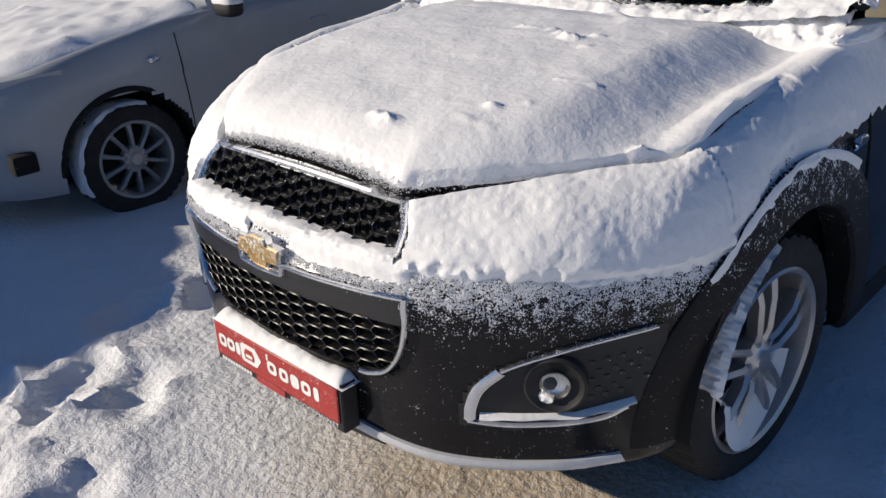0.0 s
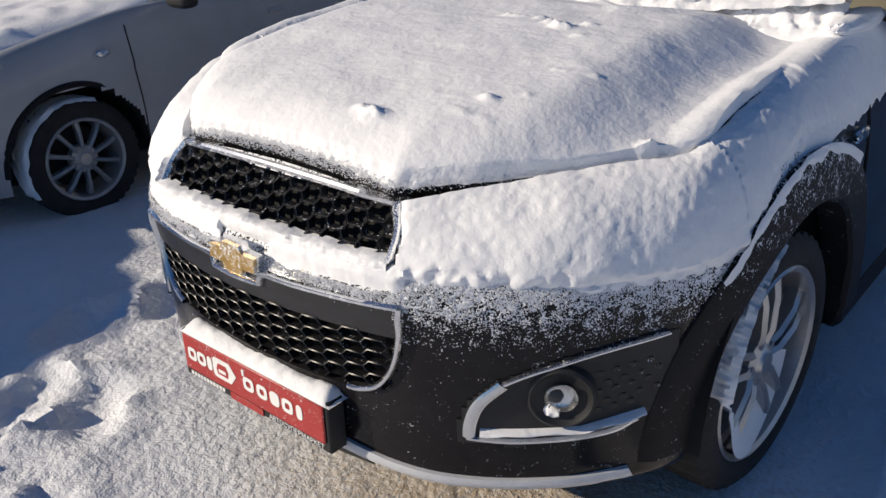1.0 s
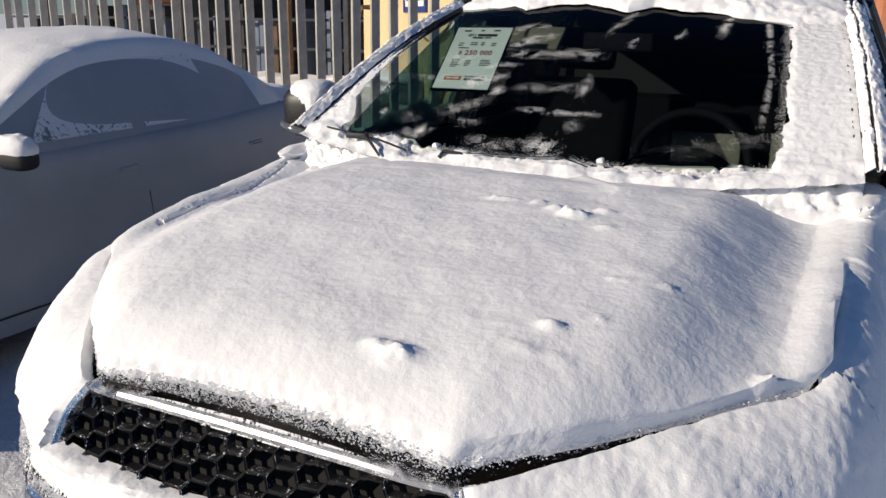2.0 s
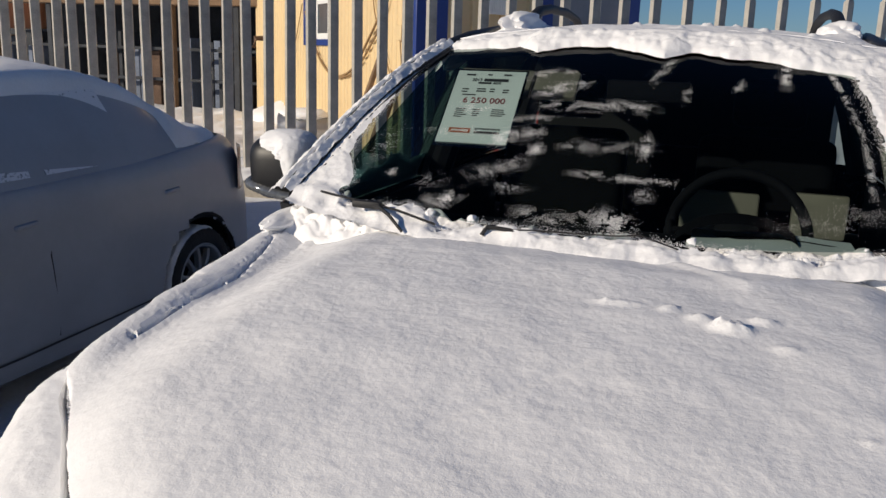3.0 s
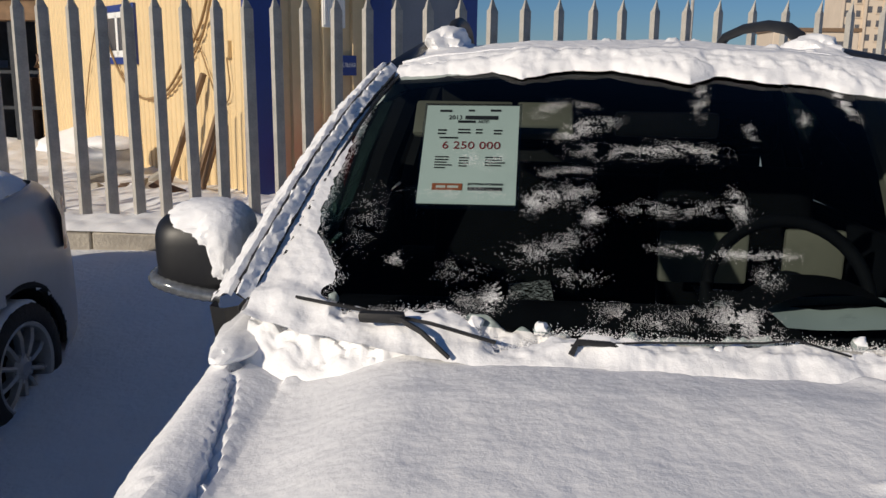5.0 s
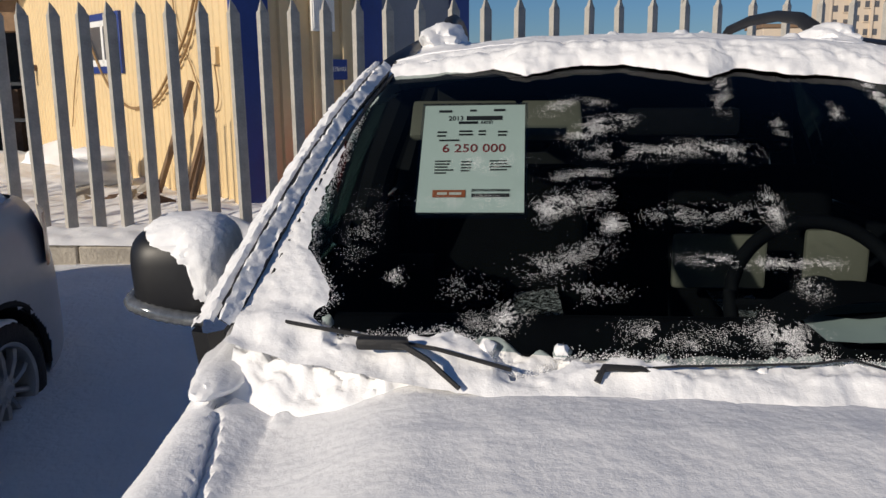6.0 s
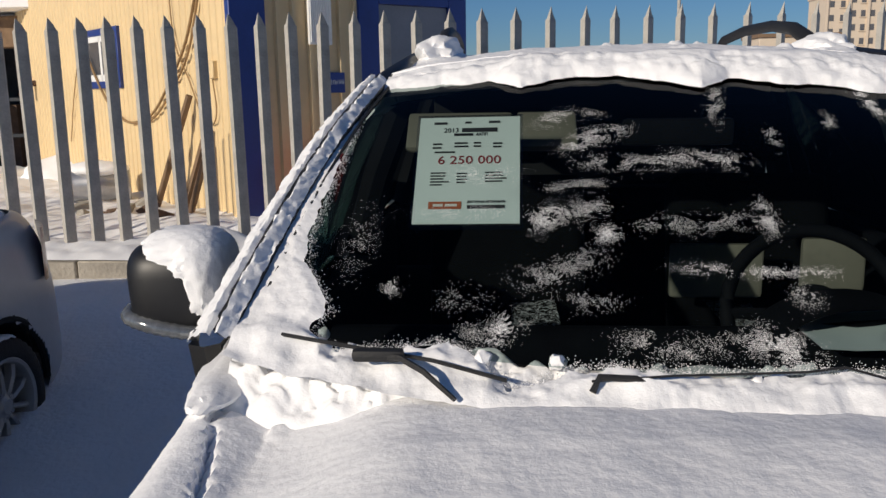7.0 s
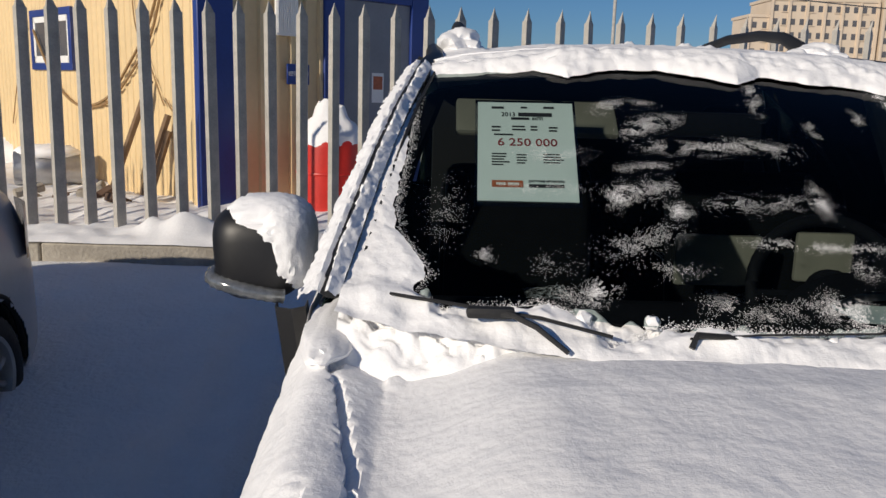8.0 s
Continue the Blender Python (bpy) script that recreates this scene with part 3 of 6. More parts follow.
def grain_cloud(name, seeds, label, seed):
    """Loose snow grains, each a small faceted pyramid; seeds are (place, size)."""
    rnd = random.Random(seed)
    vs, fs = [], []
    for c, h in seeds:
        n0 = len(vs)
        a = rnd.uniform(0, 6.28)
        for q in (0, 2.1, 4.2):
            vs.append((c.x + math.cos(a + q) * h, c.y - .6 * h * math.sin(a), c.z + math.sin(a + q) * h))
        vs.append((c.x + rnd.uniform(-.5, .5) * h, c.y - h * 1.2, c.z + h * .6))
        vs.append((c.x, c.y + h * .6, c.z - h * .4))
        fs += [(n0, n0 + 1, n0 + 3), (n0 + 1, n0 + 2, n0 + 3), (n0 + 2, n0, n0 + 3), (n0, n0 + 4, n0 + 1), (n0 + 1, n0 + 4, n0 + 2), (n0 + 2, n0 + 4, n0)]
    me = bpy.data.meshes.new(name)
    me.from_pydata(vs, [], fs)
    me.materials.append(M_snow)
    return tagged(new(name, me), label, "snow grains", kind="stuff")


rg = random.Random(21)
dust = []
while len(dust) < 10000:
    sg = 1 if rg.random() < .8 else -1
    x, z = rg.uniform(.40, .90), .80 - abs(rg.gauss(0, .055))
    if z < .56 or nz((x * sg, z, 1), 24) + .6 * nz((x, z, 2), 70) < -.1 - .3 * smooth01(.70, .76, z):
        continue
    dust.append((on_front(sg * x, z, .001), rg.uniform(.0008, .0028) * (1 if z > .70 else .7)))
for i in range(5000):
    x = rg.uniform(-.43, .43)
    dust.append((on_front(x, .748 - abs(rg.gauss(0, .010)) + .006 * nz((x, 0, 0), 30), .002), rg.uniform(.0008, .0022)))
grain_cloud("bumper_grains", dust, "grains of blown snow clinging to the black bumper", 22)
fringe = []
for i in range(12000):
    x = rg.uniform(-.775, .775)
    ye, ze = bonnet_edge(x)
    y = ye + .004 + abs(rg.gauss(.012, .010))
    fringe.append((Vector((x, y - .004, bonnet_z(x, y) + rg.uniform(0, .012))), rg.uniform(.0008, .0024)))
grain_cloud("bonnet_grains", fringe, "loose grains along the front edge of the bonnet snow", 23)


# grilles
def honeycomb(poly, x1, z0, z1, px, pz, tilt=0.0):
    bm = bmesh.new()
    row = 0
    z = z0
    while z < z1:
        off = 0.5 * px if row % 2 else 0.0
        for i in range(-12, 13):
            x = i * px + off
            if not inside(poly, x, z):
                continue
            hexa = [(-.315, 0), (-.185, 1.0), (.185, 1.0), (.315, 0), (.185, -1.0), (-.185, -1.0)]
            o = [on_front(x + a * px, z + b * pz, 0.004) for a, b in hexa]
            q = [on_front(x + a * px * .92, z + b * pz * .87, 0.006) for a, b in hexa]
            d = [v + Vector((0, 0.016, 0.001)) for v in q]
            e = [v + Vector((0, 0.020, 0.0)) for v in o]
            vo, vq, vd, ve = ([bm.verts.new(v) for v in s] for s in (o, q, d, e))
            for j in range(6):
                k = (j + 1) % 6
                bm.faces.new((vo[j], vo[k], vq[k], vq[j]))
                bm.faces.new((vq[j], vq[k], vd[k], vd[j]))
                bm.faces.new((ve[k], ve[j], vo[j], vo[k])[::-1])
        z += pz
        row += 1
    return bm


def strip(pts, w, h, lift=0.0, closed=False):
    """A flat trim strip along points (x, z) of the front skin, w wide and h proud of it."""
    ctr = crv([(a, b, 0.0) for a, b in (pts + pts[:1] if closed else pts)], max(24, 8 * len(pts)))
    bm, rings = bmesh.new(), []
    for i in range(len(ctr)):
        a, b = ctr[max(i - 1, 0)], ctr[min(i + 1, len(ctr) - 1)]
        t = (b - a)[:2] / max(1e-6, np.linalg.norm((b - a)[:2]))
        nx, nzz = -t[1] * w / 2, t[0] * w / 2
        x, z = ctr[i][:2]
        rings.append([bm.verts.new(on_front(x + nx * s, z + nzz * s, lift + g)) for s, g in ((-1, -.004), (-1, h * .6), (-.4, h), (.4, h), (1, h * .6), (1, -.004))])
    for a, b in zip(rings, rings[1:]):
        for j in range(5):
            bm.faces.new((a[j], a[j + 1], b[j + 1], b[j]))
    bmesh.ops.recalc_face_normals(bm, faces=bm.faces)
    return bm


for poly, nm in ((UPPER, "grille_backing"), (LOWER, "grille_backing")):
    bm, vs = bmesh.new(), {}
    xs, zs = np.arange(-.45, .451, .015), np.arange(.495, .915, .010)
    for a in range(len(xs) - 1):
        for b in range(len(zs) - 1):
            if inside(poly, xs[a] + .0075, zs[b] + .005):
                q = []
                for c, d in ((a, b), (a + 1, b), (a + 1, b + 1), (a, b + 1)):
                    if (c, d) not in vs:
                        vs[c, d] = bm.verts.new(on_front(xs[c], zs[d], -.020))
                    q.append(vs[c, d])
                bm.faces.new(q)
    part(nm, bm, M_dark, suv)
grille = part("upper_grille", honeycomb(UPPER, .38, .806, .90, .094, .0150), M_mesh, suv, "black honeycomb grille with ice in its cells")
part("chrome_surround", strip([(-.386, .80), (-.384, .85), (-.36, .89), (-.32, .905), (0, .912), (.32, .905), (.36, .89), (.384, .85), (.386, .80)], .014, .014), M_chrome, grille, "frosted chrome surround")
low = part("lower_grille", honeycomb(LOWER, .42, .520, .650, .104, .0150), M_mesh, suv, "black honeycomb lower grille")
part("chrome_frame", strip([(-.43, .726), (-.425, .66), (-.40, .575), (-.365, .525), (-.32, .505)], .014, .014), M_chrome, low, "frosted chrome frame")
part("chrome_frame", strip([(.43, .726), (.425, .66), (.40, .575), (.365, .525), (.32, .505), (.29, .503)], .014, .014), M_chrome, low, "chrome frame")
part("chrome_bar", strip([(-.43, .726), (-.2, .722), (-.085, .720), (-.075, .700), (.075, .700), (.085, .720), (.2, .722), (.43, .726)], .012, .014), M_chrome, low)
PG = np.array([[on_front(x, z, 0.002) for x in np.linspace(-.418, .418, 40)] for z in np.linspace(.652, .716, 6)])
part("grille_panel", grid_bm(PG), M_grey, low, "plain dark grey panel")

LEDGE = np.array([[on_front(x, .774 + .046 * k, -.004 + .030 * math.sin(math.pi * min(1.0, k * 1.02)) * (1 + .30 * nz((x, k * .1, 2), 12) + .14 * nz((x, k * .2, 5), 40) + .08 * nz((x, k * .1, 5), 110))) + Vector((0, 0, .008 * k * nz((x, 2, 3), 16))) for x in np.linspace(-.392, .392, 240)] for k in np.linspace(0, 1, 14)])
single("grille_snow", grid_bm(LEDGE), M_snow, "ledge of snow along the foot of the upper grille", "snow", "stuff")

# badge: a plain cross-shaped plate in chrome and gold
badge = part("badge", prism([(-.086, -.022), (-.040, -.024), (-.034, -.040), (.034, -.040), (.040, -.024), (.080, -.022), (.086, .022), (.040, .024), (.034, .040), (-.034, .040), (-.040, .024), (-.080, .022)], .018,
             Matrix.Translation((0, on_front(0, .742).y - .001, .742)) @ pose(0, 0, 0, 90, 0, 0)), M_chrome, suv, "chrome-edged badge", False)
part("badge_face", prism([(-.080, -.017), (-.036, -.019), (-.029, -.034), (.029, -.034), (.036, -.019), (.075, -.017), (.080, .017), (.036, .019), (.029, .034), (-.029, .034), (-.036, .019), (-.075, .017)], .006,
     Matrix.Translation((0, on_front(0, .742).y - .019, .742)) @ pose(0, 0, 0, 90, 0, 0)), M_gold, badge, "gold cross-shaped face", False)

# advertising plate with its holder
py = -0.004
plate = part("plate_holder", box(-.272, .272, py, py + .05, .333, .468, .005), M_matte, suv, "black number plate holder")
part("plate_panel", box(-.260, .260, py - .006, py, .360, .460, .003), M_red, plate, "red advertising plate with white print")
face = Matrix.Translation((0, py - .0062, 0)) @ pose(0, 0, 0, 90, 0, 0)


def blob(x, z, w, h, hole=True, dx=0.0):
    """A rounded mark of one letter's size, a plain shape."""
    bm = bmesh.new()
    n = 18
    o = [(x + math.copysign(abs(math.cos(a)) ** .6, math.cos(a)) * w / 2, z + math.copysign(abs(math.sin(a)) ** .6, math.sin(a)) * h / 2) for a in [2 * math.pi * i / n for i in range(n)]]
    if not hole:
        return prism(o, .0016, face)
    q = [(x + (a - x) * .42 + dx, z + (b - z) * .42) for a, b in o]
    vo, vq = [[bm.verts.new(face @ Vector((a, b, .0016))) for a, b in s] for s in (o, q)]
    for i in range(n):
        j = (i + 1) % n
        bm.faces.new((vo[i], vo[j], vq[j], vq[i]))
    return bm


for x, w, h, hole in ((-.222, .036, .038, True), (-.183, .036, .038, True), (-.150, .020, .038, False), (.002, .040, .038, True), (.052, .038, .038, True), (.097, .034, .038, False), (.142, .038, .038, True), (.182, .020, .038, False)):
    part("white_mark", blob(x, .413, w, h, hole), M_white, plate)
part("white_mark", prism([(-.020, .43), (-.012, .43), (-.012, .447), (-.020, .447)], .0014, face), M_white, plate)
sign = part("white_sign_shape", prism([(-.128, .385), (-.068, .385), (-.045, .413), (-.068, .441), (-.128, .441), (-.136, .433), (-.136, .393)], .0014, face), M_white, plate)
part("red_mark", prism([(-.118, .397), (-.078, .397), (-.075, .413), (-.083, .428), (-.113, .428), (-.121, .413)], .0022, face), M_red, sign)
part("white_mark", prism([(-.112, .404), (-.084, .404), (-.084, .413), (-.112, .413)], .003, face), M_white, sign)
for i in range(11):
    part("white_bar", prism([(-.25 + i * .013, .341), (-.241 + i * .013, .341), (-.241 + i * .013, .352), (-.25 + i * .013, .352)], .001, Matrix.Translation((0, py - .0002, 0)) @ pose(0, 0, 0, 90, 0, 0)), M_white, plate)
part("red_bar", box(-.085, .04, py - .003, py, .336, .356, .001), M_red, plate)
lettering("plate_lettering", "АВТОСУПЕРМАРКЕТ", .018, Matrix.Translation((.155, py - .001, .3465)) @ pose(0, 0, 0, 90, 0, 0), M_white, plate, width=.19)
# a ledge of snow on top of the holder
LG = np.array([[(x, y, .462 + .024 * max(0.0, 1 - ((y - .028) / .036) ** 2) * (1 + .22 * nz((x, y, 0), 9) + .2 * nz((x, y, 0), 37)) * smooth01(.275, .25, abs(x + .0))) for x in np.linspace(-.28, .28, 110)] for y in np.linspace(-.008, .064, 14)])
single("plate_snow", grid_bm(LG), M_snow, "ridge of snow on the plate holder below the grille", "snow", "stuff")

# fog lamp pockets
POCKET = [(.522, .41), (.52, .46), (.55, .53), (.60, .572), (.70, .618), (.845, .662), (.838, .56), (.815, .455), (.755, .418), (.62, .404)]
for sg in (1, -1):
    bm, vs = bmesh.new(), {}
    xs, zs = np.arange(.47, .85, .010), np.arange(.39, .66, .010)
    for a in range(len(xs) - 1):
        for b in range(len(zs) - 1):
            if inside(POCKET, xs[a] + .005, zs[b] + .005):
                q = []
                for c, d in ((a, b), (a + 1, b), (a + 1, b + 1), (a, b + 1)):
                    if (c, d) not in vs:
                        vs[c, d] = bm.verts.new(on_front(sg * xs[c], zs[d], .003))
                    q.append(vs[c, d])
                bm.faces.new(q if sg > 0 else q[::-1])
    pocket = part("fog_lamp_pocket", bm, M_matte, suv, "black fog lamp pocket with chrome edge")
    part("chrome_edge", strip([(sg * a, b) for a, b in [(.828, .650), (.76, .632), (.70, .611), (.609, .566), (.556, .512)]], .009, .012), M_chrome, pocket)
    part("chrome_edge", strip([(sg * a, b) for a, b in [(.60, .560), (.562, .515), (.545, .468), (.541, .430)]], .022, .014), M_chrome, pocket, "broad chrome blade")
    part("chrome_edge", strip([(sg * a, b) for a, b in [(.537, .428), (.60, .421), (.66, .421), (.755, .429), (.795, .455)]], .012, .014), M_chrome, pocket)
    at = on_front(sg * .690, .528)
    lm = Matrix.Translation(at + Vector((0, -.002, 0))) @ pose(0, 0, 0, 0, 0, -90 + sg * 34)
    lamp = part("fog_lamp", lathe([(-.01, .074), (.012, .070), (.016, .064), (.004, .050), (.002, .034)], 36), M_matte, pocket)
    lamp.data.transform(lm)
    refl = part("reflector", lathe([(.000, .001), (.002, .016), (.006, .027), (.012, .034)], 28), M_chrome, lamp)
    refl.data.transform(lm)
    lens = part("lens", lathe([(.030, .001), (.028, .014), (.022, .026), (.012, .034)], 28), M_lens, lamp)
    lens.data.transform(lm)
    lens.visible_shadow = False
    for r in range(5):
        for q in range(4):
            x, z = .742 + q * .022 + (r % 2) * .011, .485 + r * .022 + q * .006
            if x < .82 - (r == 0) * .02 and z < .645 - (.83 - x) * .4:
                part("slit", prism([(-.009, 0), (-.004, .006), (.005, .006), (.009, 0), (.004, -.006), (-.005, -.006)], .004, Matrix.Translation(on_front(sg * x, z, .001)) @ pose(0, 0, 0, 90, 0, sg * 42)), M_mesh, pocket)
    LS = np.array([[on_front(sg * x, .430 + .004 * (x - .5) + (x > .72) * .30 * (x - .72), .004 + .022 * math.sin(math.pi * k / 7) * (0.75 + .5 * nz((x, k, sg), 20))) + Vector((0, 0, .004 + .0022 * k)) for x in np.linspace(.56, .805, 60)] for k in range(8)])
    single("fog_lamp_snow", grid_bm(LS), M_snow, "small drift of snow lying in the fog lamp pocket", "snow", "stuff")
    bm = bmesh.new()
    bmesh.ops.create_icosphere(bm, subdivisions=3, radius=1)
    for v in bm.verts:
        v.co *= 1 + .25 * nz(v.co, 2.5)
        v.co = at + Vector((sg * -.030 + v.co.x * .034, -.014 + v.co.y * .014, -.034 + v.co.z * .022))
    single("fog_lamp_snow", bm, M_snow, "clump of snow stuck beside the fog lamp glass", "snow", "stuff")
    # the silver skid strip
    part("skid_strip", strip([(sg * .15, .338), (sg * .236, .334), (sg * .33, .318), (sg * .435, .306), (sg * .578, .297), (sg * .706, .299), (sg * .79, .308)], .030, .014), M_silver, suv, "silver plastic skid strip")
    part("side_reflector", strip([(sg * .838, .47), (sg * .872, .485)], .018, .010), M_snow, suv, "side marker capped with snow")
part("air_dam", strip([(-.30, .285), (-.15, .283), (.15, .283), (.30, .285)], .07, .006), M_matte, suv, "matt black air dam")


# wheels
def tyre_bm(r, w, rim):
    prof = [(-w / 2 + .01, rim), (-w / 2, rim + .02), (-w / 2 + .004, r - .03), (-w / 2 + .02, r - .006), (-w * .2, r), (w * .2, r), (w / 2 - .02, r - .006), (w / 2 - .004, r - .03), (w / 2, rim + .02), (w / 2 - .012, rim - .004), (w / 2 - .03, rim - .012)]
    bm = lathe(prof, 120)
    # tread grooves
    for v in bm.verts:
        rr = math.hypot(v.co.y, v.co.z)
        if rr > r - .007:
            k = int(round(math.atan2(v.co.z, v.co.y) / (2 * math.pi) * 120))
            if k % 3 == 0:
                v.co.y *= 1 - .009 / rr
                v.co.z *= 1 - .009 / rr
    return bm


def wheel(parent, at, side, r, w, spokes, twin, mat, rim, steer=0.0):
    m = Matrix.Translation(at) @ Matrix.Rotation(radians(steer), 4, "Z") @ (Matrix.Rotation(math.pi, 4, "Z") if side < 0 else Matrix())
    tyre = part("wheel", tyre_bm(r, w, rim), M_rubber, parent, "black winter tyre with snow in its tread")
    tyre.data.transform(m)
    ra = part("rim", lathe([(w / 2 - .012, rim + .004), (w / 2 - .004, rim - .004), (w / 2 - .012, rim - .016), (w / 2 - .05, rim - .022), (-w / 2 + .02, rim - .03)], 72), mat, tyre, "silver alloy rim")
    ra.data.transform(m)
    bk = part("brake_disc", lathe([(-.01, .001), (-.01, rim * .74), (-.03, rim * .75), (-.03, .06)], 40), M_dark, tyre)
    bk.data.transform(m)
    for i in range(spokes):
        bm = bmesh.new()
        for s in ((-1, 1) if twin else (0,)):
            a = 2 * math.pi * i / spokes
            hw = .034 if twin else .030
            base = s * .026
            L = rim - .010
            sec = []
            for t, wd, dx, off in ((.04, hw * .75, .0, base * .6), (.35 * L, hw * .62, .012, base * 1.0), (.7 * L, hw * .62, .010, base * 1.25), (L, hw * .95, -.006, base * 1.7)):
                xx = w / 2 - .034 + dx
                sec.append([(xx - .035, off - wd / 2, t), (xx - .004, off - wd / 2, t), (xx + .006, off, t), (xx - .004, off + wd / 2, t), (xx - .035, off + wd / 2, t)])
            vs = [[bm.verts.new(Matrix.Rotation(a, 4, "X") @ Vector(p)) for p in q] for q in sec]
            for a0, b0 in zip(vs, vs[1:]):
                for j in range(5):
                    k = (j + 1) % 5
                    bm.faces.new((a0[j], a0[k], b0[k], b0[j]))
        bmesh.ops.recalc_face_normals(bm, faces=bm.faces)
        sp = part("spoke", bm, mat, tyre)
        sp.data.transform(m)
    hub = lathe([(w / 2 - .07, .072), (w / 2 - .034, .068), (w / 2 - .026, .045), (w / 2 - .020, .034), (w / 2 - .014, .030), (w / 2 - .012, .001)], 32)
    for i in range(5):
        a = 2 * math.pi * (i + .5) / 5
        add_lathe(hub, [(w / 2 - .034, .011), (w / 2 - .024, .010), (w / 2 - .023, .001)], 8, "x", (0, math.cos(a) * .055, math.sin(a) * .055))
    h = part("hub_cap", hub, mat, tyre)
    h.data.transform(m)
    return tyre


for ay, az_ in ARCHES:
    for sg in (1, -1):
        wheel(suv, (sg * .782, ay - .02, az_ - .006), sg, .352, .235, 5, True, M_alloy, .262, -4.0 if ay < 2 else 0.0)
        well = bmesh.new()
        prof = [(math.cos(a) * .455, math.sin(a) * .455) for a in np.linspace(-.10, math.pi + .06, 24)]
        lo_ = [well.verts.new((sg * .55, ay + a, az_ + b)) for a, b in prof]
        hi_ = [well.verts.new((sg * .90, ay + a, az_ + b)) for a, b in prof]
        ce = well.verts.new((sg * .55, ay, az_))
        for i in range(23):
            well.faces.new((lo_[i], lo_[i + 1], hi_[i + 1], hi_[i]))
            well.faces.new((ce, lo_[i], lo_[i + 1]))
        part("wheel_well", well, M_dark, suv)
        # black plastic arch trim
        bm, ringv = bmesh.new(), []
        for a in np.linspace(-.10, math.pi + .04, 44):
            ca, sa = math.cos(a), math.sin(a)
            sec = []
            for rr, lift in ((.425, -.07), (.420, .004), (.430, .014), (.535, .016), (.555, .006), (.555, -.02)):
                yy, zz = ay + ca * rr, az_ + sa * rr
                co = on_side(yy, max(.255, zz), sg)
                sec.append(bm.verts.new((co.x + sg * lift, yy, zz)))
            ringv.append(sec)
        for a, b in zip(ringv, ringv[1:]):
            for j in range(5):
                bm.faces.new((a[j], a[j + 1], b[j + 1], b[j]))
        bmesh.ops.recalc_face_normals(bm, faces=bm.faces)
        part("arch_trim", bm, M_clad, suv, "black plastic wheel arch trim")
        if ay < 2:
            AS, AT = np.zeros((20, 160, 3)), np.zeros((20, 160))
            for r, rr in enumerate(np.linspace(.432, .562, 20)):
                for k, a in enumerate(np.linspace(1.0, 2.75, 160)):
                    yy, zz = ay + math.cos(a) * rr, az_ + math.sin(a) * rr
                    v = (.005 + .005 * nz((a * 5, rr * 60, sg), 2.5) + .002 * nz((a * 30, rr * 90, sg), 1)) * min(1, (rr - .528 + .02 * nz((a * 4, 2, sg), 2)) / .02) * smooth01(.55, .85, math.sin(a) + .25 * nz((a, 7, sg), 8)) - .001
                    AT[r, k] = v
                    AS[r, k] = (on_side(yy, zz, sg).x + sg * (.014 + max(-.004, v)), yy, zz)
            single("arch_snow", drop_buried(AS, AT), M_snow, "crust of snow on the wheel arch trim", "snow", "stuff")
            # snow packed on the tread and inside the rim
            TS, TT = np.zeros((220, 24, 3)), np.zeros((220, 24))
            for r, a in enumerate(np.linspace(1.7, 3.5, 220)):
                for k, b in enumerate(np.linspace(-.117, .117, 24)):
                    t = .006 + .008 * nz((b * 34, a * 12, 2), 1) + .006 * nz((b * 90, a * 34, 7), 1) - .016 * smooth01(2.75, 3.2, a) - .004 * (abs(b) < .05)
                    TT[r, k] = t
                    rr = .352 + max(t, -.003) - .012 * smooth01(.095, .117, abs(b))
                    TS[r, k] = (sg * (.782 + b) - .07 * math.cos(a) * rr, ay - .02 + math.cos(a) * rr, az_ - .006 + math.sin(a) * rr)
            single("tyre_snow", drop_buried(TS, TT), M_snow, "snow packed in patches on the tread of the front tyre", "snow", "stuff")
            RS = []
            for a in np.linspace(-math.pi + .35, -.35, 36):
                q = []
                for t in np.linspace(0, 1, 9):
                    rr = .258 - t * (.07 + .05 * math.sin(-a) + .02 * nz((a, t, 4), 4))
                    q.append((sg * (.782 + .104 - .04 * t - .05 * (t > .9)) - .06 * math.cos(a) * rr, ay - .02 + math.cos(a) * rr, az_ + math.sin(a) * rr))
                RS.append(q)
            single("rim_snow", grid_bm(np.array(RS)), M_snow, "snow lying in the lower half of the alloy rim", "snow", "stuff")
part("underbody", box(-.60, .60, .62, 4.4, .22, .40, .02), M_dark, suv)

# cabin
def screen(u, v, lift=0.0):
    """A point on the windscreen: u across from -1 to 1, v from its foot to its top."""
    x = u * (0.775 + (0.650 - 0.775) * v)
    y = 1.31 + 0.13 * u * u + v * (0.88 - 0.06 * u * u)
    z = 1.168 + 0.035 * u * u + v * (0.435 - 0.065 * u * u) + 0.05 * math.sin(math.pi * v) * (1 - 0.3 * u * u)
    return Vector((x, y, z)) + Vector((0, -0.45, 0.89)) * float(lift)


def roof_z(x, y):
    return 1.585 + 0.085 * math.sin(math.pi * min(1, max(0, (y - 1.75) / 3.0))) ** 1.0 - 0.05 * (abs(x) / 0.66) ** 2.5 - 0.02


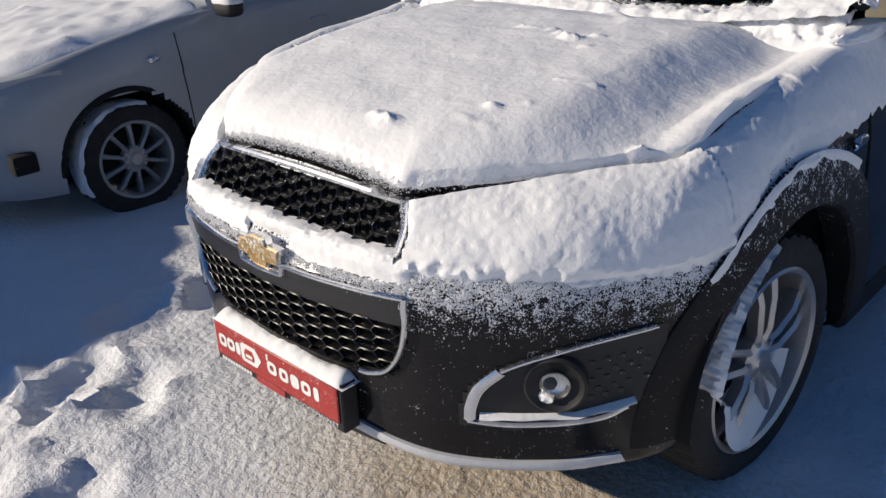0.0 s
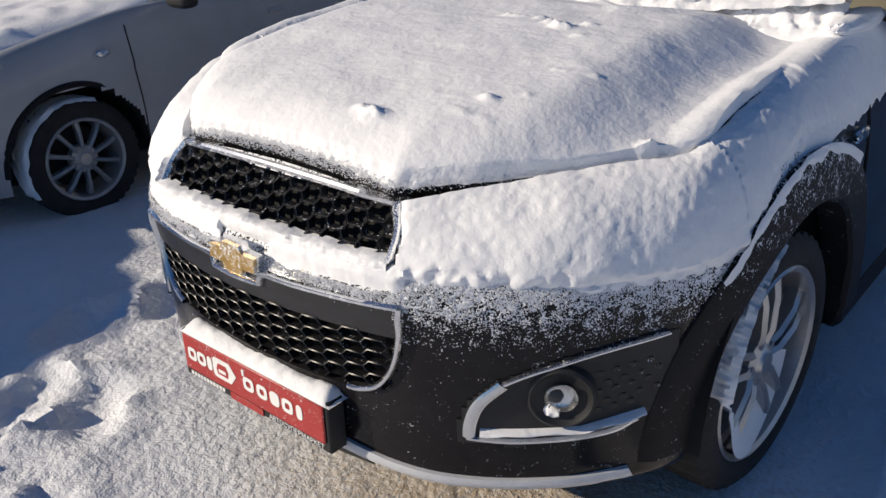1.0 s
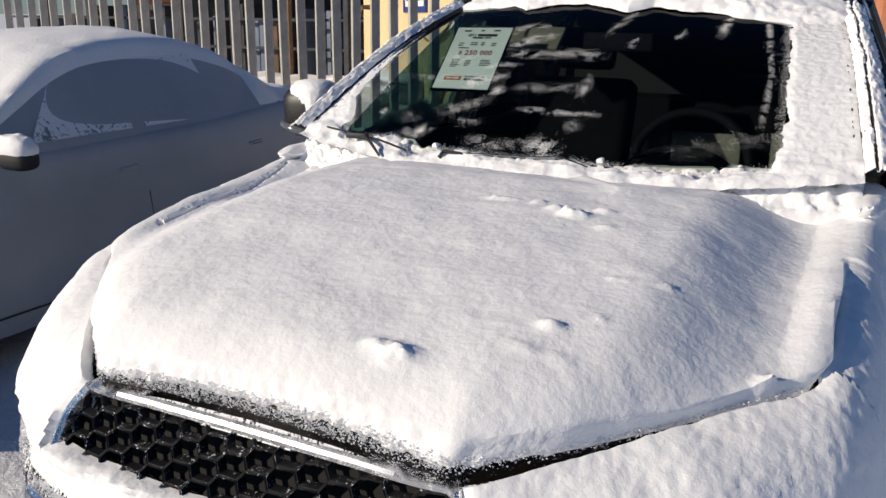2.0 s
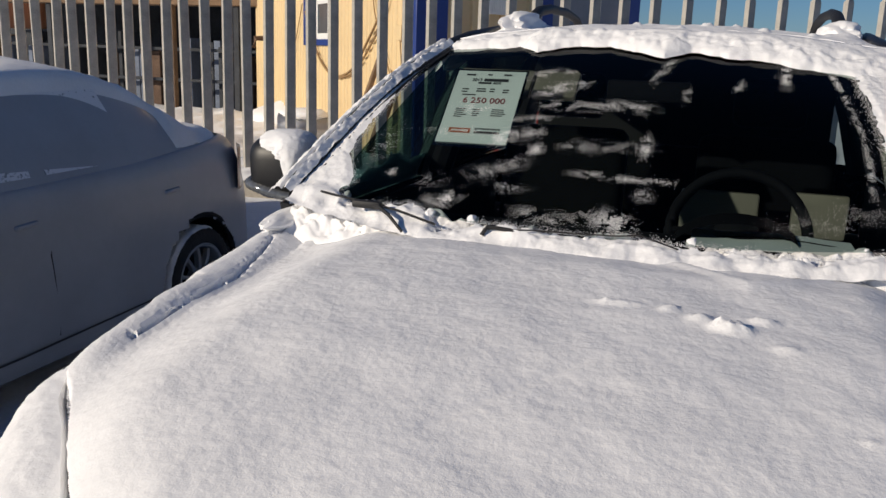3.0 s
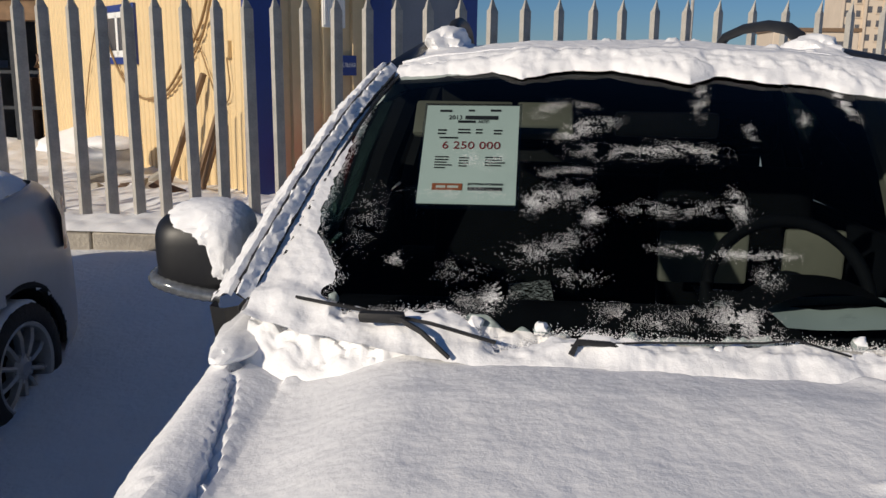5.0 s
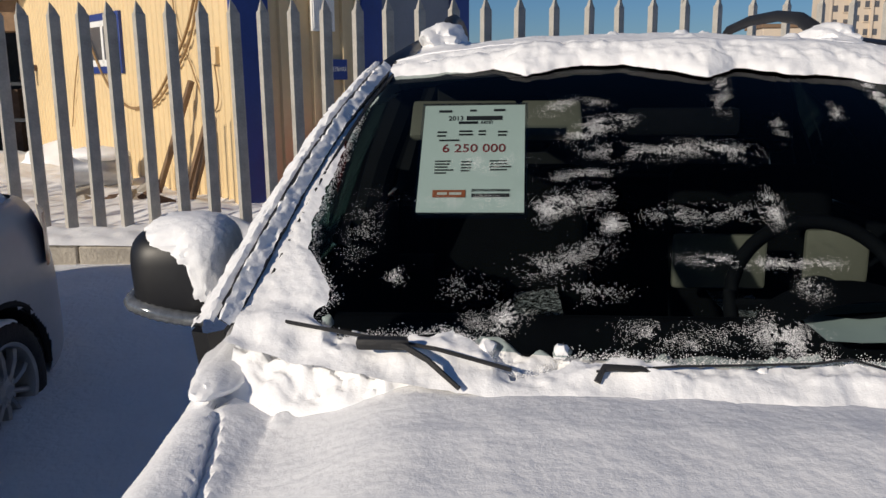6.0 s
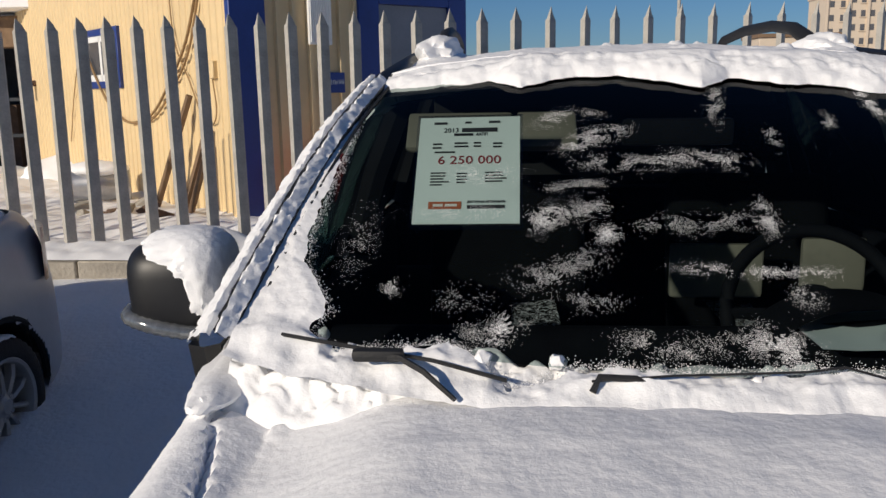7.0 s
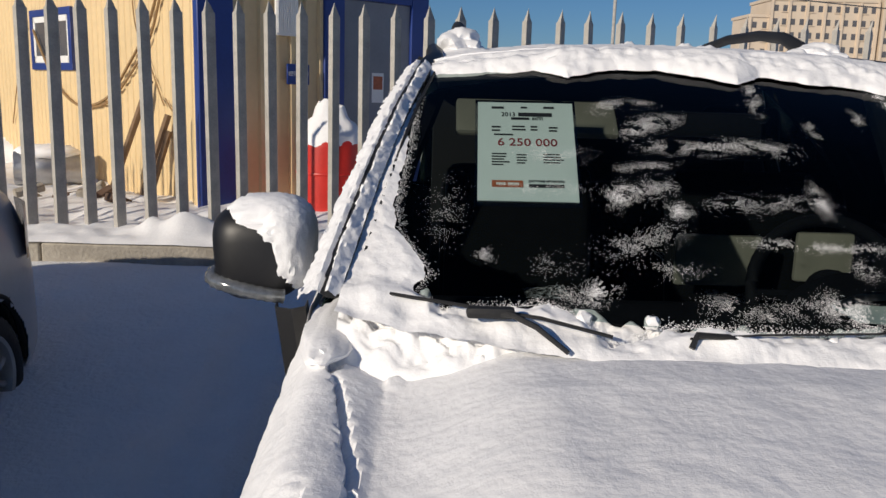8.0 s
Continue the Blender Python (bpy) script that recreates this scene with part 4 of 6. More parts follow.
cab = part("windscreen", grid_bm(np.array([[screen(u, v) for u in np.linspace(-1, 1, 30)] for v in np.linspace(0, 1, 20)])), M_glass, suv, "dark tinted windscreen smeared with frost")
cab.visible_shadow = False
RG = np.array([[(x * (1 if y < 3.9 else 1 - .1 * (y - 3.9)), y + (0.07 * (x / .66) ** 2 if y < 2.3 else 0), roof_z(x, y)) for x in np.linspace(-.66, .66, 26)] for y in np.linspace(2.19, 4.35, 30)])
roof = part("roof", grid_bm(RG), M_black, suv, "black roof under snow")
part("headliner", grid_bm(RG - np.array((0, -.01, .035)), flip=True), M_seat, suv, "fabric headliner, cabin shade in its near-black colour")
part("header_trim", grid_bm(np.array([[screen(u, v, -.006) for u in np.linspace(-1, 1, 24)] for v in (.90, .95, 1.0)])), M_ink, suv, "black band along the top of the glass")
for sg in (1, -1):
    rail_a = [screen(sg * 1.05, v, .0) for v in np.linspace(-.02, 1.0, 14)] + [Vector((sg * .655, 2.4, 1.60)), Vector((sg * .66, 2.9, 1.645)), Vector((sg * .66, 3.6, 1.63)), Vector((sg * .64, 4.3, 1.56))]
    part("front_pillar", tube(rail_a, .026, 10), M_black, suv, "black roof pillar")
    part("pillar_gutter", tube([screen(sg * 1.0, v, .002) for v in np.linspace(0, 1, 16)], .004, 6), M_matte, suv)
    PS, PT = np.zeros((170, 18, 3)), np.zeros((170, 18))
    for r, v in enumerate(np.linspace(-.06, 1.0, 170)):
        for k, b in enumerate(np.linspace(-.060, .030, 18)):
            c = screen(sg * 1.05, v, .022)
            bulge = .016 * math.cos((b + .0125) / .0425 * 1.45)
            q = (sg * 3 + b * 9, v, .7)
            t = bulge + .005 * nz((b * 70, v * 26, sg), 1) + .004 * nz((b * 150, v * 75, sg), 1) + .002 * nz((b * 300, v * 170, sg), 1) - .002 + .004 * nz((b * 12, v * 3.2, sg + 4), 1) - .022 * math.exp(-((b + .005 - .006 * nz((v * 7, sg, 2), 1)) / (.005 + .003 * nz((v * 60, sg, 8), 1))) ** 2)
            PT[r, k] = t
            PS[r, k] = c + Vector((-sg * b * .8, -.45 * t, .89 * max(t, -.004) - abs(b) * .25))
    single("pillar_snow", drop_buried(PS, PT, sg > 0), M_snow, "strip of snow stuck along the windscreen pillar", "snow", "stuff")
    bm = bmesh.new()
    bmesh.ops.create_icosphere(bm, subdivisions=4, radius=1)
    for v in bm.verts:
        v.co = Vector((sg * .812, 1.47, 1.118)) + Vector((v.co.x * .050, v.co.y * .19, v.co.z * .026)) * (1 + .14 * nz(v.co + Vector((sg, 0, 0)), 2.2) + .06 * nz(v.co, 7) + .03 * nz(v.co, 18))
    single("pillar_foot_snow", bm, M_snow, "snow heaped at the foot of the windscreen pillar", "snow", "stuff")
    part("centre_pillar", tube([(sg * .87, 2.55, 1.09), (sg * .79, 2.58, 1.35), (sg * .67, 2.62, 1.60)], .04, 8), M_black, suv)
    part("rear_pillar", tube([(sg * .85, 3.9, 1.08), (sg * .77, 3.85, 1.35), (sg * .66, 3.7, 1.60)], .07, 8), M_black, suv)
    for b0, b1, t0, t1 in ((1.62, 2.52, 2.32, 2.58), (2.55, 3.44, 2.61, 3.44), (3.42, 4.2, 3.42, 4.05)):
        WG = np.array([[(sg * (.865 - .205 * k ** 1.25), b0 + (b1 - b0) * s + ((t0 - b0) + ((t1 - b1) - (t0 - b0)) * s) * k, 1.085 + .51 * k) for s in np.linspace(0, 1, 14)] for k in np.linspace(0, 1, 10)])
        w = part("side_window", grid_bm(WG), M_glass2 if b0 < 2 else M_glass3, suv, "green tinted side window")
        w.visible_shadow = False
    SG = np.array([[(sg * (.872 - .205 * k ** 1.25), 1.52 + 2.7 * s + (.72 - .55 * s) * k, 1.085 + .51 * k) for s in np.linspace(0, 1, 90)] for k in np.linspace(0, 1, 40)])

    def side_snow(p, r, k, sg=sg):
        low = .55 if sg > 0 else .12
        m = (low - r / 39.0) / .25 + 1.1 * fbm(p, 3) + .5 * nz(p, 30)
        if sg > 0 and k < 30:
            m += 1.2
        return .012 * min(1.0, m) if m > 0 else -.02

    SQ, ST = SG.copy(), np.zeros(SG.shape[:2])
    for r in range(SG.shape[0]):
        for k in range(SG.shape[1]):
            ST[r, k] = side_snow(SG[r, k], r, k)
            SQ[r, k, 0] += sg * max(-.004, ST[r, k])
    single("side_window_snow", drop_buried(SQ, ST), M_snow, "thin powder snow stuck to the side windows", "snow", "stuff")
    # door seams, sill and handles
    part("sill", box(sg * .90 - .03, sg * .90 + .03, 1.40, 3.28, .24, .36, .02), M_clad, suv, "black plastic sill")
    part("door_seam", tube([on_side(1.36, z, sg, .001) for z in np.linspace(.36, 1.0, 10)], .004, 5), M_dark, suv)
    part("door_seam", tube([on_side(2.55, z, sg, .001) for z in np.linspace(.36, 1.05, 10)], .004, 5), M_dark, suv)
    part("door_handle", tube([on_side(2.28, .93, sg, .004), on_side(2.31, .935, sg, .03), on_side(2.44, .94, sg, .03), on_side(2.47, .935, sg, .004)], .011, 8), M_paint, suv, "black door handle")
    part("side_marker", box(sg * .925 - .006, sg * .925 + .010, 1.22, 1.30, .86, .89, .005), M_lens, suv, "clear side indicator")
    # roof rail
    part("roof_rail", tube([(sg * .575, 2.88, 1.645), (sg * .575, 2.98, 1.695), (sg * .575, 3.12, 1.735), (sg * .575, 3.35, 1.758), (sg * .575, 3.7, 1.762), (sg * .575, 4.0, 1.742), (sg * .57, 4.2, 1.66)], [.022, .024, .022, .020, .020, .020, .020], 10), M_matte, suv, "black roof rail")
    bm = bmesh.new()
    bmesh.ops.create_icosphere(bm, subdivisions=4, radius=1)
    for v in bm.verts:
        v.co = Vector((sg * .572, 2.86, 1.655)) + Vector((v.co.x * .075, v.co.y * (.22 if sg < 0 else .16), v.co.z * (.062 if sg < 0 else .050))) * (1 + .25 * nz(v.co, 1.6) + .10 * nz(v.co, 5))
    single("rail_snow", bm, M_snow, "peak of snow over the front of the roof rail", "snow", "stuff")
    # mirror
    mir = Matrix.Translation((sg * .975, 1.66, 1.212))
    shell = bmesh.new()
    bmesh.ops.create_icosphere(shell, subdivisions=4, radius=1)
    for v in shell.verts:
        x, y, z = v.co
        f = lambda a, p: math.copysign(abs(a) ** p, a)
        v.co = mir @ Vector((f(x, .62) * .088 * (1 + .10 * z) * 1.0 + sg * .006 * z, min(.04, f(y, .75) * .085) + .01, f(z, .62) * .092 - .010 * x * sg))
    mirror = part("mirror_cap", shell, M_black, suv, "black door mirror cap half covered in snow")
    ind = tube(crv([(sg * 1.064, 1.655, 1.170), (sg * 1.056, 1.613, 1.164), (sg * 1.012, 1.592, 1.155), (sg * .96, 1.593, 1.144), (sg * .925, 1.606, 1.137)], 26), [.013 + .002 * (q % 2) for q in range(26)], 10)
    part("indicator", ind, M_ind, mirror, "clear ribbed indicator strip")
    part("mirror_stalk", grid_bm(np.array([[(sg * (.915 - .02 * k / 5 + a), 1.585 + b, 1.125 - .028 * k) for a, b in ((-.030, .06), (-.034, .0), (-.012, -.022), (.020, -.01), (.026, .05))] for k in range(6)])), M_black, mirror, "black mirror foot")
    part("mirror_glass", box(sg * .975 - .085, sg * .975 + .085, 1.708, 1.714, 1.135, 1.275, .004), M_chrome, mirror, "mirror glass")
    MS = bmesh.new()
    bmesh.ops.create_icosphere(MS, subdivisions=5, radius=1)
    for v in MS.verts:
        x, y, z = v.co
        f = lambda a, p: math.copysign(abs(a) ** p, a)
        base = Vector((f(x, .62) * .088 * (1 + .10 * z) + sg * .006 * z, min(.04, f(y, .75) * .085) + .01, f(z, .62) * .092 - .010 * x * sg))
        cover = (z * .75 - x * sg * 1.15 - .25 if sg < 0 else z * 1.5 + .55 - .2 * x * sg) + .16 * nz(v.co, 4) + .14 * nz(v.co, 18)
        t = .016 * min(1.0, cover * 2.2) + .003 * nz(v.co, 12) if cover > 0 else -.004
        v.co = mir @ (base + Vector((x, y, z)) * t)
    single("mirror_snow", MS, M_snow, "cap of snow on the door mirror", "snow", "stuff")


def roof_edge(x):
    """Where the roof's snow ends over the windscreen."""
    v = float(np.interp(x / .66, TOP_EDGE[:, 0], TOP_EDGE[:, 1]))
    return 2.19 - (1 - v) * .80 + .07 * (x / .66) ** 2


def roof_snow(p, r, k):
    x, y, z = p
    d = (y - roof_edge(x) + .014 * nz((x, y, 2), 16) + .008 * nz((x, y, 5), 45)) / .10
    d = d if d < 0 else math.sqrt(d)
    t = .036 + .007 * fbm((x, y, 0), 4) + .003 * nz((x, y, 0), 24) + .0015 * nz((x, y, 3), 70)
    crust = math.exp(-((y - roof_edge(x) - .05) / .05) ** 2)
    t += crust * (.002 + .010 * nz((x, y, 4), 9) + .009 * nz((x, y, 9), 26) + .006 * nz((x, y, 9), 60))
    for lx, ly, h, w in ((.30, 2.34, .022, .018), (-.10, 2.55, .02, .014), (.12, 2.75, .022, .02), (.45, 2.5, .018, .016), (.05, 2.32, .012, .025), (-.34, 2.30, .014, .022), (.22, 2.9, .016, .018)):
        a = ((x - lx) ** 2 + (y - ly) ** 2) / w ** 2
        if a < 9:
            t += .5 * h * math.exp(-a ** 2) * (1 + .8 * nz((x, y, 1), 60))
    if abs(x) > .50 and y > 2.4:
        t += .030 * math.exp(-((abs(x) - .57) / .06) ** 2) * smooth01(2.5, 2.8, y)
    return t * min(1.0, max(-.3, d)) * smooth01(.76, .66, abs(x))


TOP_EDGE = np.array([(-1.10, 0.939), (-0.61, 0.933), (-0.52, 0.853), (-0.40, 0.902), (-0.20, 0.906), (-0.03, 0.835), (0.06, 0.794), (0.16, 0.871), (0.32, 0.832), (0.49, 0.821), (0.58, 0.789), (0.80, 0.769), (1.10, 0.739)])
RSG = np.array([[(x, y + (0.07 * (x / .66) ** 2 if y < 2.3 else 0), roof_z(min(.7, abs(x)), max(2.19, y)) - (.33 * (2.19 - y) - .006 if y < 2.19 else 0) - max(0, abs(x) - .66) * .9) for x in np.linspace(-.72, .72, 240)] for y in 2.00 + 2.30 * np.linspace(0, 1, 230) ** 1.5])
single("roof_snow", snow_sheet(RSG, roof_snow), M_snow, "thick lumpy snow on the car roof overhanging the windscreen", "snow", "stuff")


# snow on the windscreen: the drift at its foot, corner patches and edges
# its border across the glass: (u, v) along the foot and the top, (v, u) up the near side
FOOT = np.array([(-1.10, 0.006), (-0.81, -0.024), (-0.70, -0.002), (-0.61, 0.021), (-0.54, 0.003), (-0.48, -0.043), (-0.43, -0.035), (-0.38, -0.006), (-0.29, 0.006), (-0.19, 0.001), (-0.06, 0.001), (0.08, 0.007), (0.15, 0.002), (0.32, -0.010), (0.56, -0.028), (1.10, 0.020)])
TOP = np.array([(-1.10, 0.939), (-0.61, 0.933), (-0.52, 0.853), (-0.40, 0.902), (-0.20, 0.906), (-0.03, 0.835), (0.06, 0.794), (0.16, 0.871), (0.32, 0.832), (0.49, 0.821), (0.58, 0.789), (0.80, 0.769), (1.10, 0.739)])
SIDE = np.array([(-0.02, -0.811), (0.01, -0.874), (0.06, -0.853), (0.17, -0.950), (0.17, -0.941), (0.23, -0.965), (0.43, -0.975), (0.85, -1.031)])


def screen_snow(u, v):
    q = (u * .7, v, 0.3)
    n1, n2 = nz(q, 14), nz(q, 40)
    ragged = .006 * n1 + .007 * n2 + .004 * nz(q, 110)
    m = (float(np.interp(u, FOOT[:, 0], FOOT[:, 1])) + 1.4 * ragged - v) / .03
    m = max(m, (float(np.interp(v, SIDE[:, 0], SIDE[:, 1])) + ragged - u) / .03)
    if u > .5:
        m = max(m, (u - (.795 + ragged * 2 - .03 * math.exp(-((v + .02) / .08) ** 2))) / .025)
    m = max(m, (v - float(np.interp(u, TOP[:, 0], TOP[:, 1])) - .03 + 1.5 * ragged) / .02)
    return m + .25 * nz(q, 60)


WS, WT = np.zeros((230, 420, 3)), np.zeros((230, 420))
for r, v in enumerate(np.linspace(-.09, 1.0, 230)):
    for k, u in enumerate(np.linspace(-1.02, 1.02, 420)):
        m = screen_snow(u, v)
        q = (u * .7, v, 2.0)
        t = (.006 + .012 * smooth01(.08, -.03, v) * (.6 + .8 * nz(q, 22)) + .0022 * nz(q, 50) + .0012 * nz(q, 130)) * min(1.0, m) if m > 0 else -.006
        WS[r, k], WT[r, k] = screen(u, v, max(t, -.001)), t
single("windscreen_snow", drop_buried(WS, WT), M_snow, "drifted snow along the foot and edges of the windscreen", "snow", "stuff")
CW = np.array([[(x, y + .10 * (x / .7) ** 2, 1.098 + .02 * (x / .7) ** 2 - .01 * (x / .75) ** 4 + .062 * smooth01(1.225, 1.335, y) + .018 * math.exp(-((y - 1.262 - .012 * nz((x, 3, 1), 6)) / .020) ** 2) + (.016 * nz((x, y, 7), 14) + .026 * max(-.25, nz((x, y, 7), 28)) + .010 * nz((x, y, 2), 70)) * smooth01(1.20, 1.24, y) * smooth01(1.46, 1.36, y) - .07 * smooth01(1.225, 1.18, y)) for x in np.linspace(-.80, .80, 300)] for y in np.linspace(1.19, 1.338, 44)])
single("scuttle_snow", grid_bm(CW), M_snow, "lumpy swept snow heaped below the windscreen", "snow", "stuff")
random.seed(5)
for i in range(16):
    bm = bmesh.new()
    bmesh.ops.create_icosphere(bm, subdivisions=2, radius=1)
    x = random.uniform(-.70, .72)
    s = random.uniform(.006, .014)
    y = 1.31 + .10 * (x / .7) ** 2 + random.uniform(-.05, .035)
    for v in bm.verts:
        v.co = Vector((x, y, 1.112 + .062 * smooth01(1.225, 1.335, y - .10 * (x / .7) ** 2) + .02 * (x / .7) ** 2)) + v.co * s * (1 + .4 * nz(v.co + Vector((i, 0, 0)), 1.6))
    single("snow_clod", bm, M_snow, "small clod of snow below the windscreen", "snow clod", group="clods below the windscreen")


# frost specks wiped across the glass
def specks(bm, pts_uv, n, su, sv, seed, smin=.00022, smax=.00055):
    rnd = random.Random(seed)
    for i in range(n):
        t = rnd.random()
        k = t * (len(pts_uv) - 1)
        a, b = pts_uv[int(k)], pts_uv[min(int(k) + 1, len(pts_uv) - 1)]
        f = k - int(k)
        u = a[0] + (b[0] - a[0]) * f + rnd.gauss(0, su)
        v = a[1] + (b[1] - a[1]) * f + rnd.gauss(0, sv)
        if not (-.97 < u < .95 and -.06 < v < .96) or nz((u * 22, v * 40, seed), 1) + .6 * nz((u * 120, v * 160, seed), 1) < -.22 + .3 * rnd.random():
            continue
        s = rnd.uniform(smin, smax)
        c = screen(u, v, .0016)
        an = rnd.uniform(0, 6.28)
        vs = [bm.verts.new(c + s * Vector((math.cos(an + q) * (1 + rnd.random()), math.sin(an + q) * .89, math.sin(an + q) * .45))) for q in (0, 2.1, 4.2)]
        top = bm.verts.new(c + Vector((0, -.4, .9)) * s)
        for q in range(3):
            bm.faces.new((vs[q], vs[(q + 1) % 3], top))


rim_pts = []
rf = random.Random(31)
for i in range(5000):
    u = rf.uniform(-.9, .85)
    v = float(np.interp(u, FOOT[:, 0], FOOT[:, 1])) + abs(rf.gauss(0, .011)) * (.6 + .8 * abs(nz((u, 1, 1), 9)))
    rim_pts.append((screen(u, v, .001), rf.uniform(.0005, .0014)))
for i in range(4000):
    v = rf.uniform(-.02, .95)
    u = float(np.interp(v, SIDE[:, 0], SIDE[:, 1])) + abs(rf.gauss(0, .010)) if i % 2 else .795 - abs(rf.gauss(0, .014))
    rim_pts.append((screen(u, v, .001), rf.uniform(.0005, .0013)))
grain_cloud("windscreen_grains", rim_pts, "frost grains along the border of the windscreen snow", 32)
SMEARS = [
    ([(-0.44, 0.633), (-0.39, 0.687), (-0.28, 0.682)], 420, 0.016, 0.016),
    ([(-0.36, 0.528), (-0.31, 0.576), (-0.22, 0.606)], 900, 0.02, 0.018),
    ([(-0.33, 0.475), (-0.18, 0.473), (-0.06, 0.491), (0.06, 0.471)], 1300, 0.02, 0.016),
    ([(-0.41, 0.389), (-0.29, 0.413)], 260, 0.02, 0.008),
    ([(-0.44, 0.299), (-0.39, 0.320)], 700, 0.014, 0.018),
    ([(-0.39, 0.320), (-0.29, 0.341)], 420, 0.014, 0.016),
    ([(-0.30, 0.264), (-0.27, 0.275)], 300, 0.012, 0.012),
    ([(-0.46, 0.157), (-0.39, 0.178), (-0.31, 0.219)], 620, 0.02, 0.014),
    ([(-0.20, 0.294), (-0.07, 0.295), (0.07, 0.308)], 520, 0.02, 0.014),
    ([(0.07, 0.337), (0.07, 0.282)], 300, 0.01, 0.018),
    ([(-0.13, 0.196), (0.01, 0.188), (0.15, 0.187)], 700, 0.02, 0.007),
    ([(-0.52, 0.037), (-0.47, 0.081)], 750, 0.012, 0.012),
    ([(-0.57, 0.047), (-0.53, 0.045)], 160, 0.016, 0.012),
    ([(-0.84, 0.171), (-0.84, 0.278)], 260, 0.02, 0.04),
    ([(-0.74, 0.109), (-0.73, 0.130)], 120, 0.01, 0.01),
    ([(-0.26, 0.050), (-0.19, 0.044)], 420, 0.02, 0.014),
    ([(-0.16, 0.040), (-0.15, 0.013)], 200, 0.01, 0.014),
    ([(-0.03, 0.052), (0.02, 0.062), (0.05, 0.016)], 1300, 0.022, 0.016),
    ([(0.08, 0.144), (0.10, 0.133)], 160, 0.012, 0.012),
    ([(0.10, 0.813), (0.04, 0.639)], 340, 0.01, 0.02),
    ([(0.18, 0.598), (0.17, 0.540)], 110, 0.008, 0.02),
    ([(0.37, 0.667), (0.34, 0.599)], 110, 0.008, 0.015),
    ([(-0.38, 0.116), (-0.29, 0.127)], 200, 0.02, 0.01),
    ([(-0.61, 0.105), (-0.56, 0.121)], 120, 0.02, 0.014),
    ([(0.54, 0.806), (0.52, 0.669)], 500, 0.01, 0.03),
    ([(-0.69, 0.312), (-0.52, 0.325)], 240, 0.03, 0.012),
    ([(-0.63, 0.447), (-0.53, 0.428)], 300, 0.03, 0.02),
    ([(-0.14, 0.050), (-0.04, 0.052)], 260, 0.03, 0.012),
    ([(.70, .80), (.72, .60), (.74, .35), (.72, .18)], 1000, .006, .03), ([(.50, .06), (.74, .12)], 420, .05, .018),
]
bm = bmesh.new()
for i, (pts, n, su, sv) in enumerate(SMEARS):
    specks(bm, pts, int(n * 5.5), su * 1.15, sv * .95, i)
single("frost_specks", bm, M_snow, "grains of frost smeared across the windscreen", "frost", "stuff", smooth=False)

# wipers
wip = part("wiper_arm", tube([(-.445, 1.262, 1.150), (-.49, 1.290, 1.180), (-.525, 1.312, 1.192), (-.575, 1.326, 1.192)], [.0035, .0045, .005, .006], 8), M_matte, suv, "black wiper arm")
part("wiper_blade", tube([(-.715, 1.395, 1.200), (-.60, 1.355, 1.194), (-.48, 1.320, 1.186), (-.375, 1.290, 1.168)], .0034, 6), M_matte, wip)
part("wiper_hinge", box(-.595, -.52, 1.312, 1.334, 1.183, 1.202, .008, seg=2), M_matte, wip)
wip2 = part("wiper_arm", tube([(-.26, 1.275, 1.158), (-.25, 1.285, 1.176), (-.20, 1.29, 1.172), (-.16, 1.28, 1.155)], .005, 8), M_matte, suv, "black wiper arm half buried in snow")
part("wiper_blade", tube([(-.26, 1.285, 1.170), (-.15, 1.293, 1.176), (-.05, 1.298, 1.178), (.03, 1.302, 1.180), (.08, 1.305, 1.186), (.16, 1.30, 1.165)], .0020, 6), M_matte, wip2)

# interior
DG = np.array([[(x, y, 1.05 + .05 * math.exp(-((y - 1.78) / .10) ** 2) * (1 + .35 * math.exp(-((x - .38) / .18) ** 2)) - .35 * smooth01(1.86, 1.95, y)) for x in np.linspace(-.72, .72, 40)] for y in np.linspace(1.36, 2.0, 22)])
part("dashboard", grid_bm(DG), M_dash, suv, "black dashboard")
part("dash_grille", grid_bm(np.array([[(x, y, 1.058 + .006 * ((i + j) % 2)) for i, x in enumerate(np.linspace(-.12, .14, 30))] for j, y in enumerate(np.linspace(1.55, 1.70, 18))])), M_grey, suv, "perforated speaker cover", False)
wh = Matrix.Translation((.285, 1.98, 1.075)) @ pose(0, 0, 0, 66, 0, 0)
steer = part("steering_wheel", tube([wh @ Vector((math.cos(a) * .185, math.sin(a) * .185, 0)) for a in np.linspace(0, 2 * math.pi, 40, endpoint=False)], .016, 10, True), M_dash, suv, "black steering wheel")
hubm = lathe([(-.05, .04), (0, .065), (.02, .06), (.028, .001)], 24, "z")
hubm.transform(wh)
part("wheel_hub", hubm, M_dash, steer)
for a in (0, math.pi, -math.pi / 2):
    part("wheel_spoke", tube([wh @ Vector((math.cos(a) * r, math.sin(a) * r, .0)) for r in (.04, .11, .18)], .014, 6), M_dash, steer)
part("instrument_hood", grid_bm(np.array([[(.285 + .17 * math.cos(a), y, 1.06 + .10 * math.sin(a)) for a in np.linspace(0, math.pi, 20)] for y in np.linspace(1.70, 1.86, 6)])), M_dash, suv)
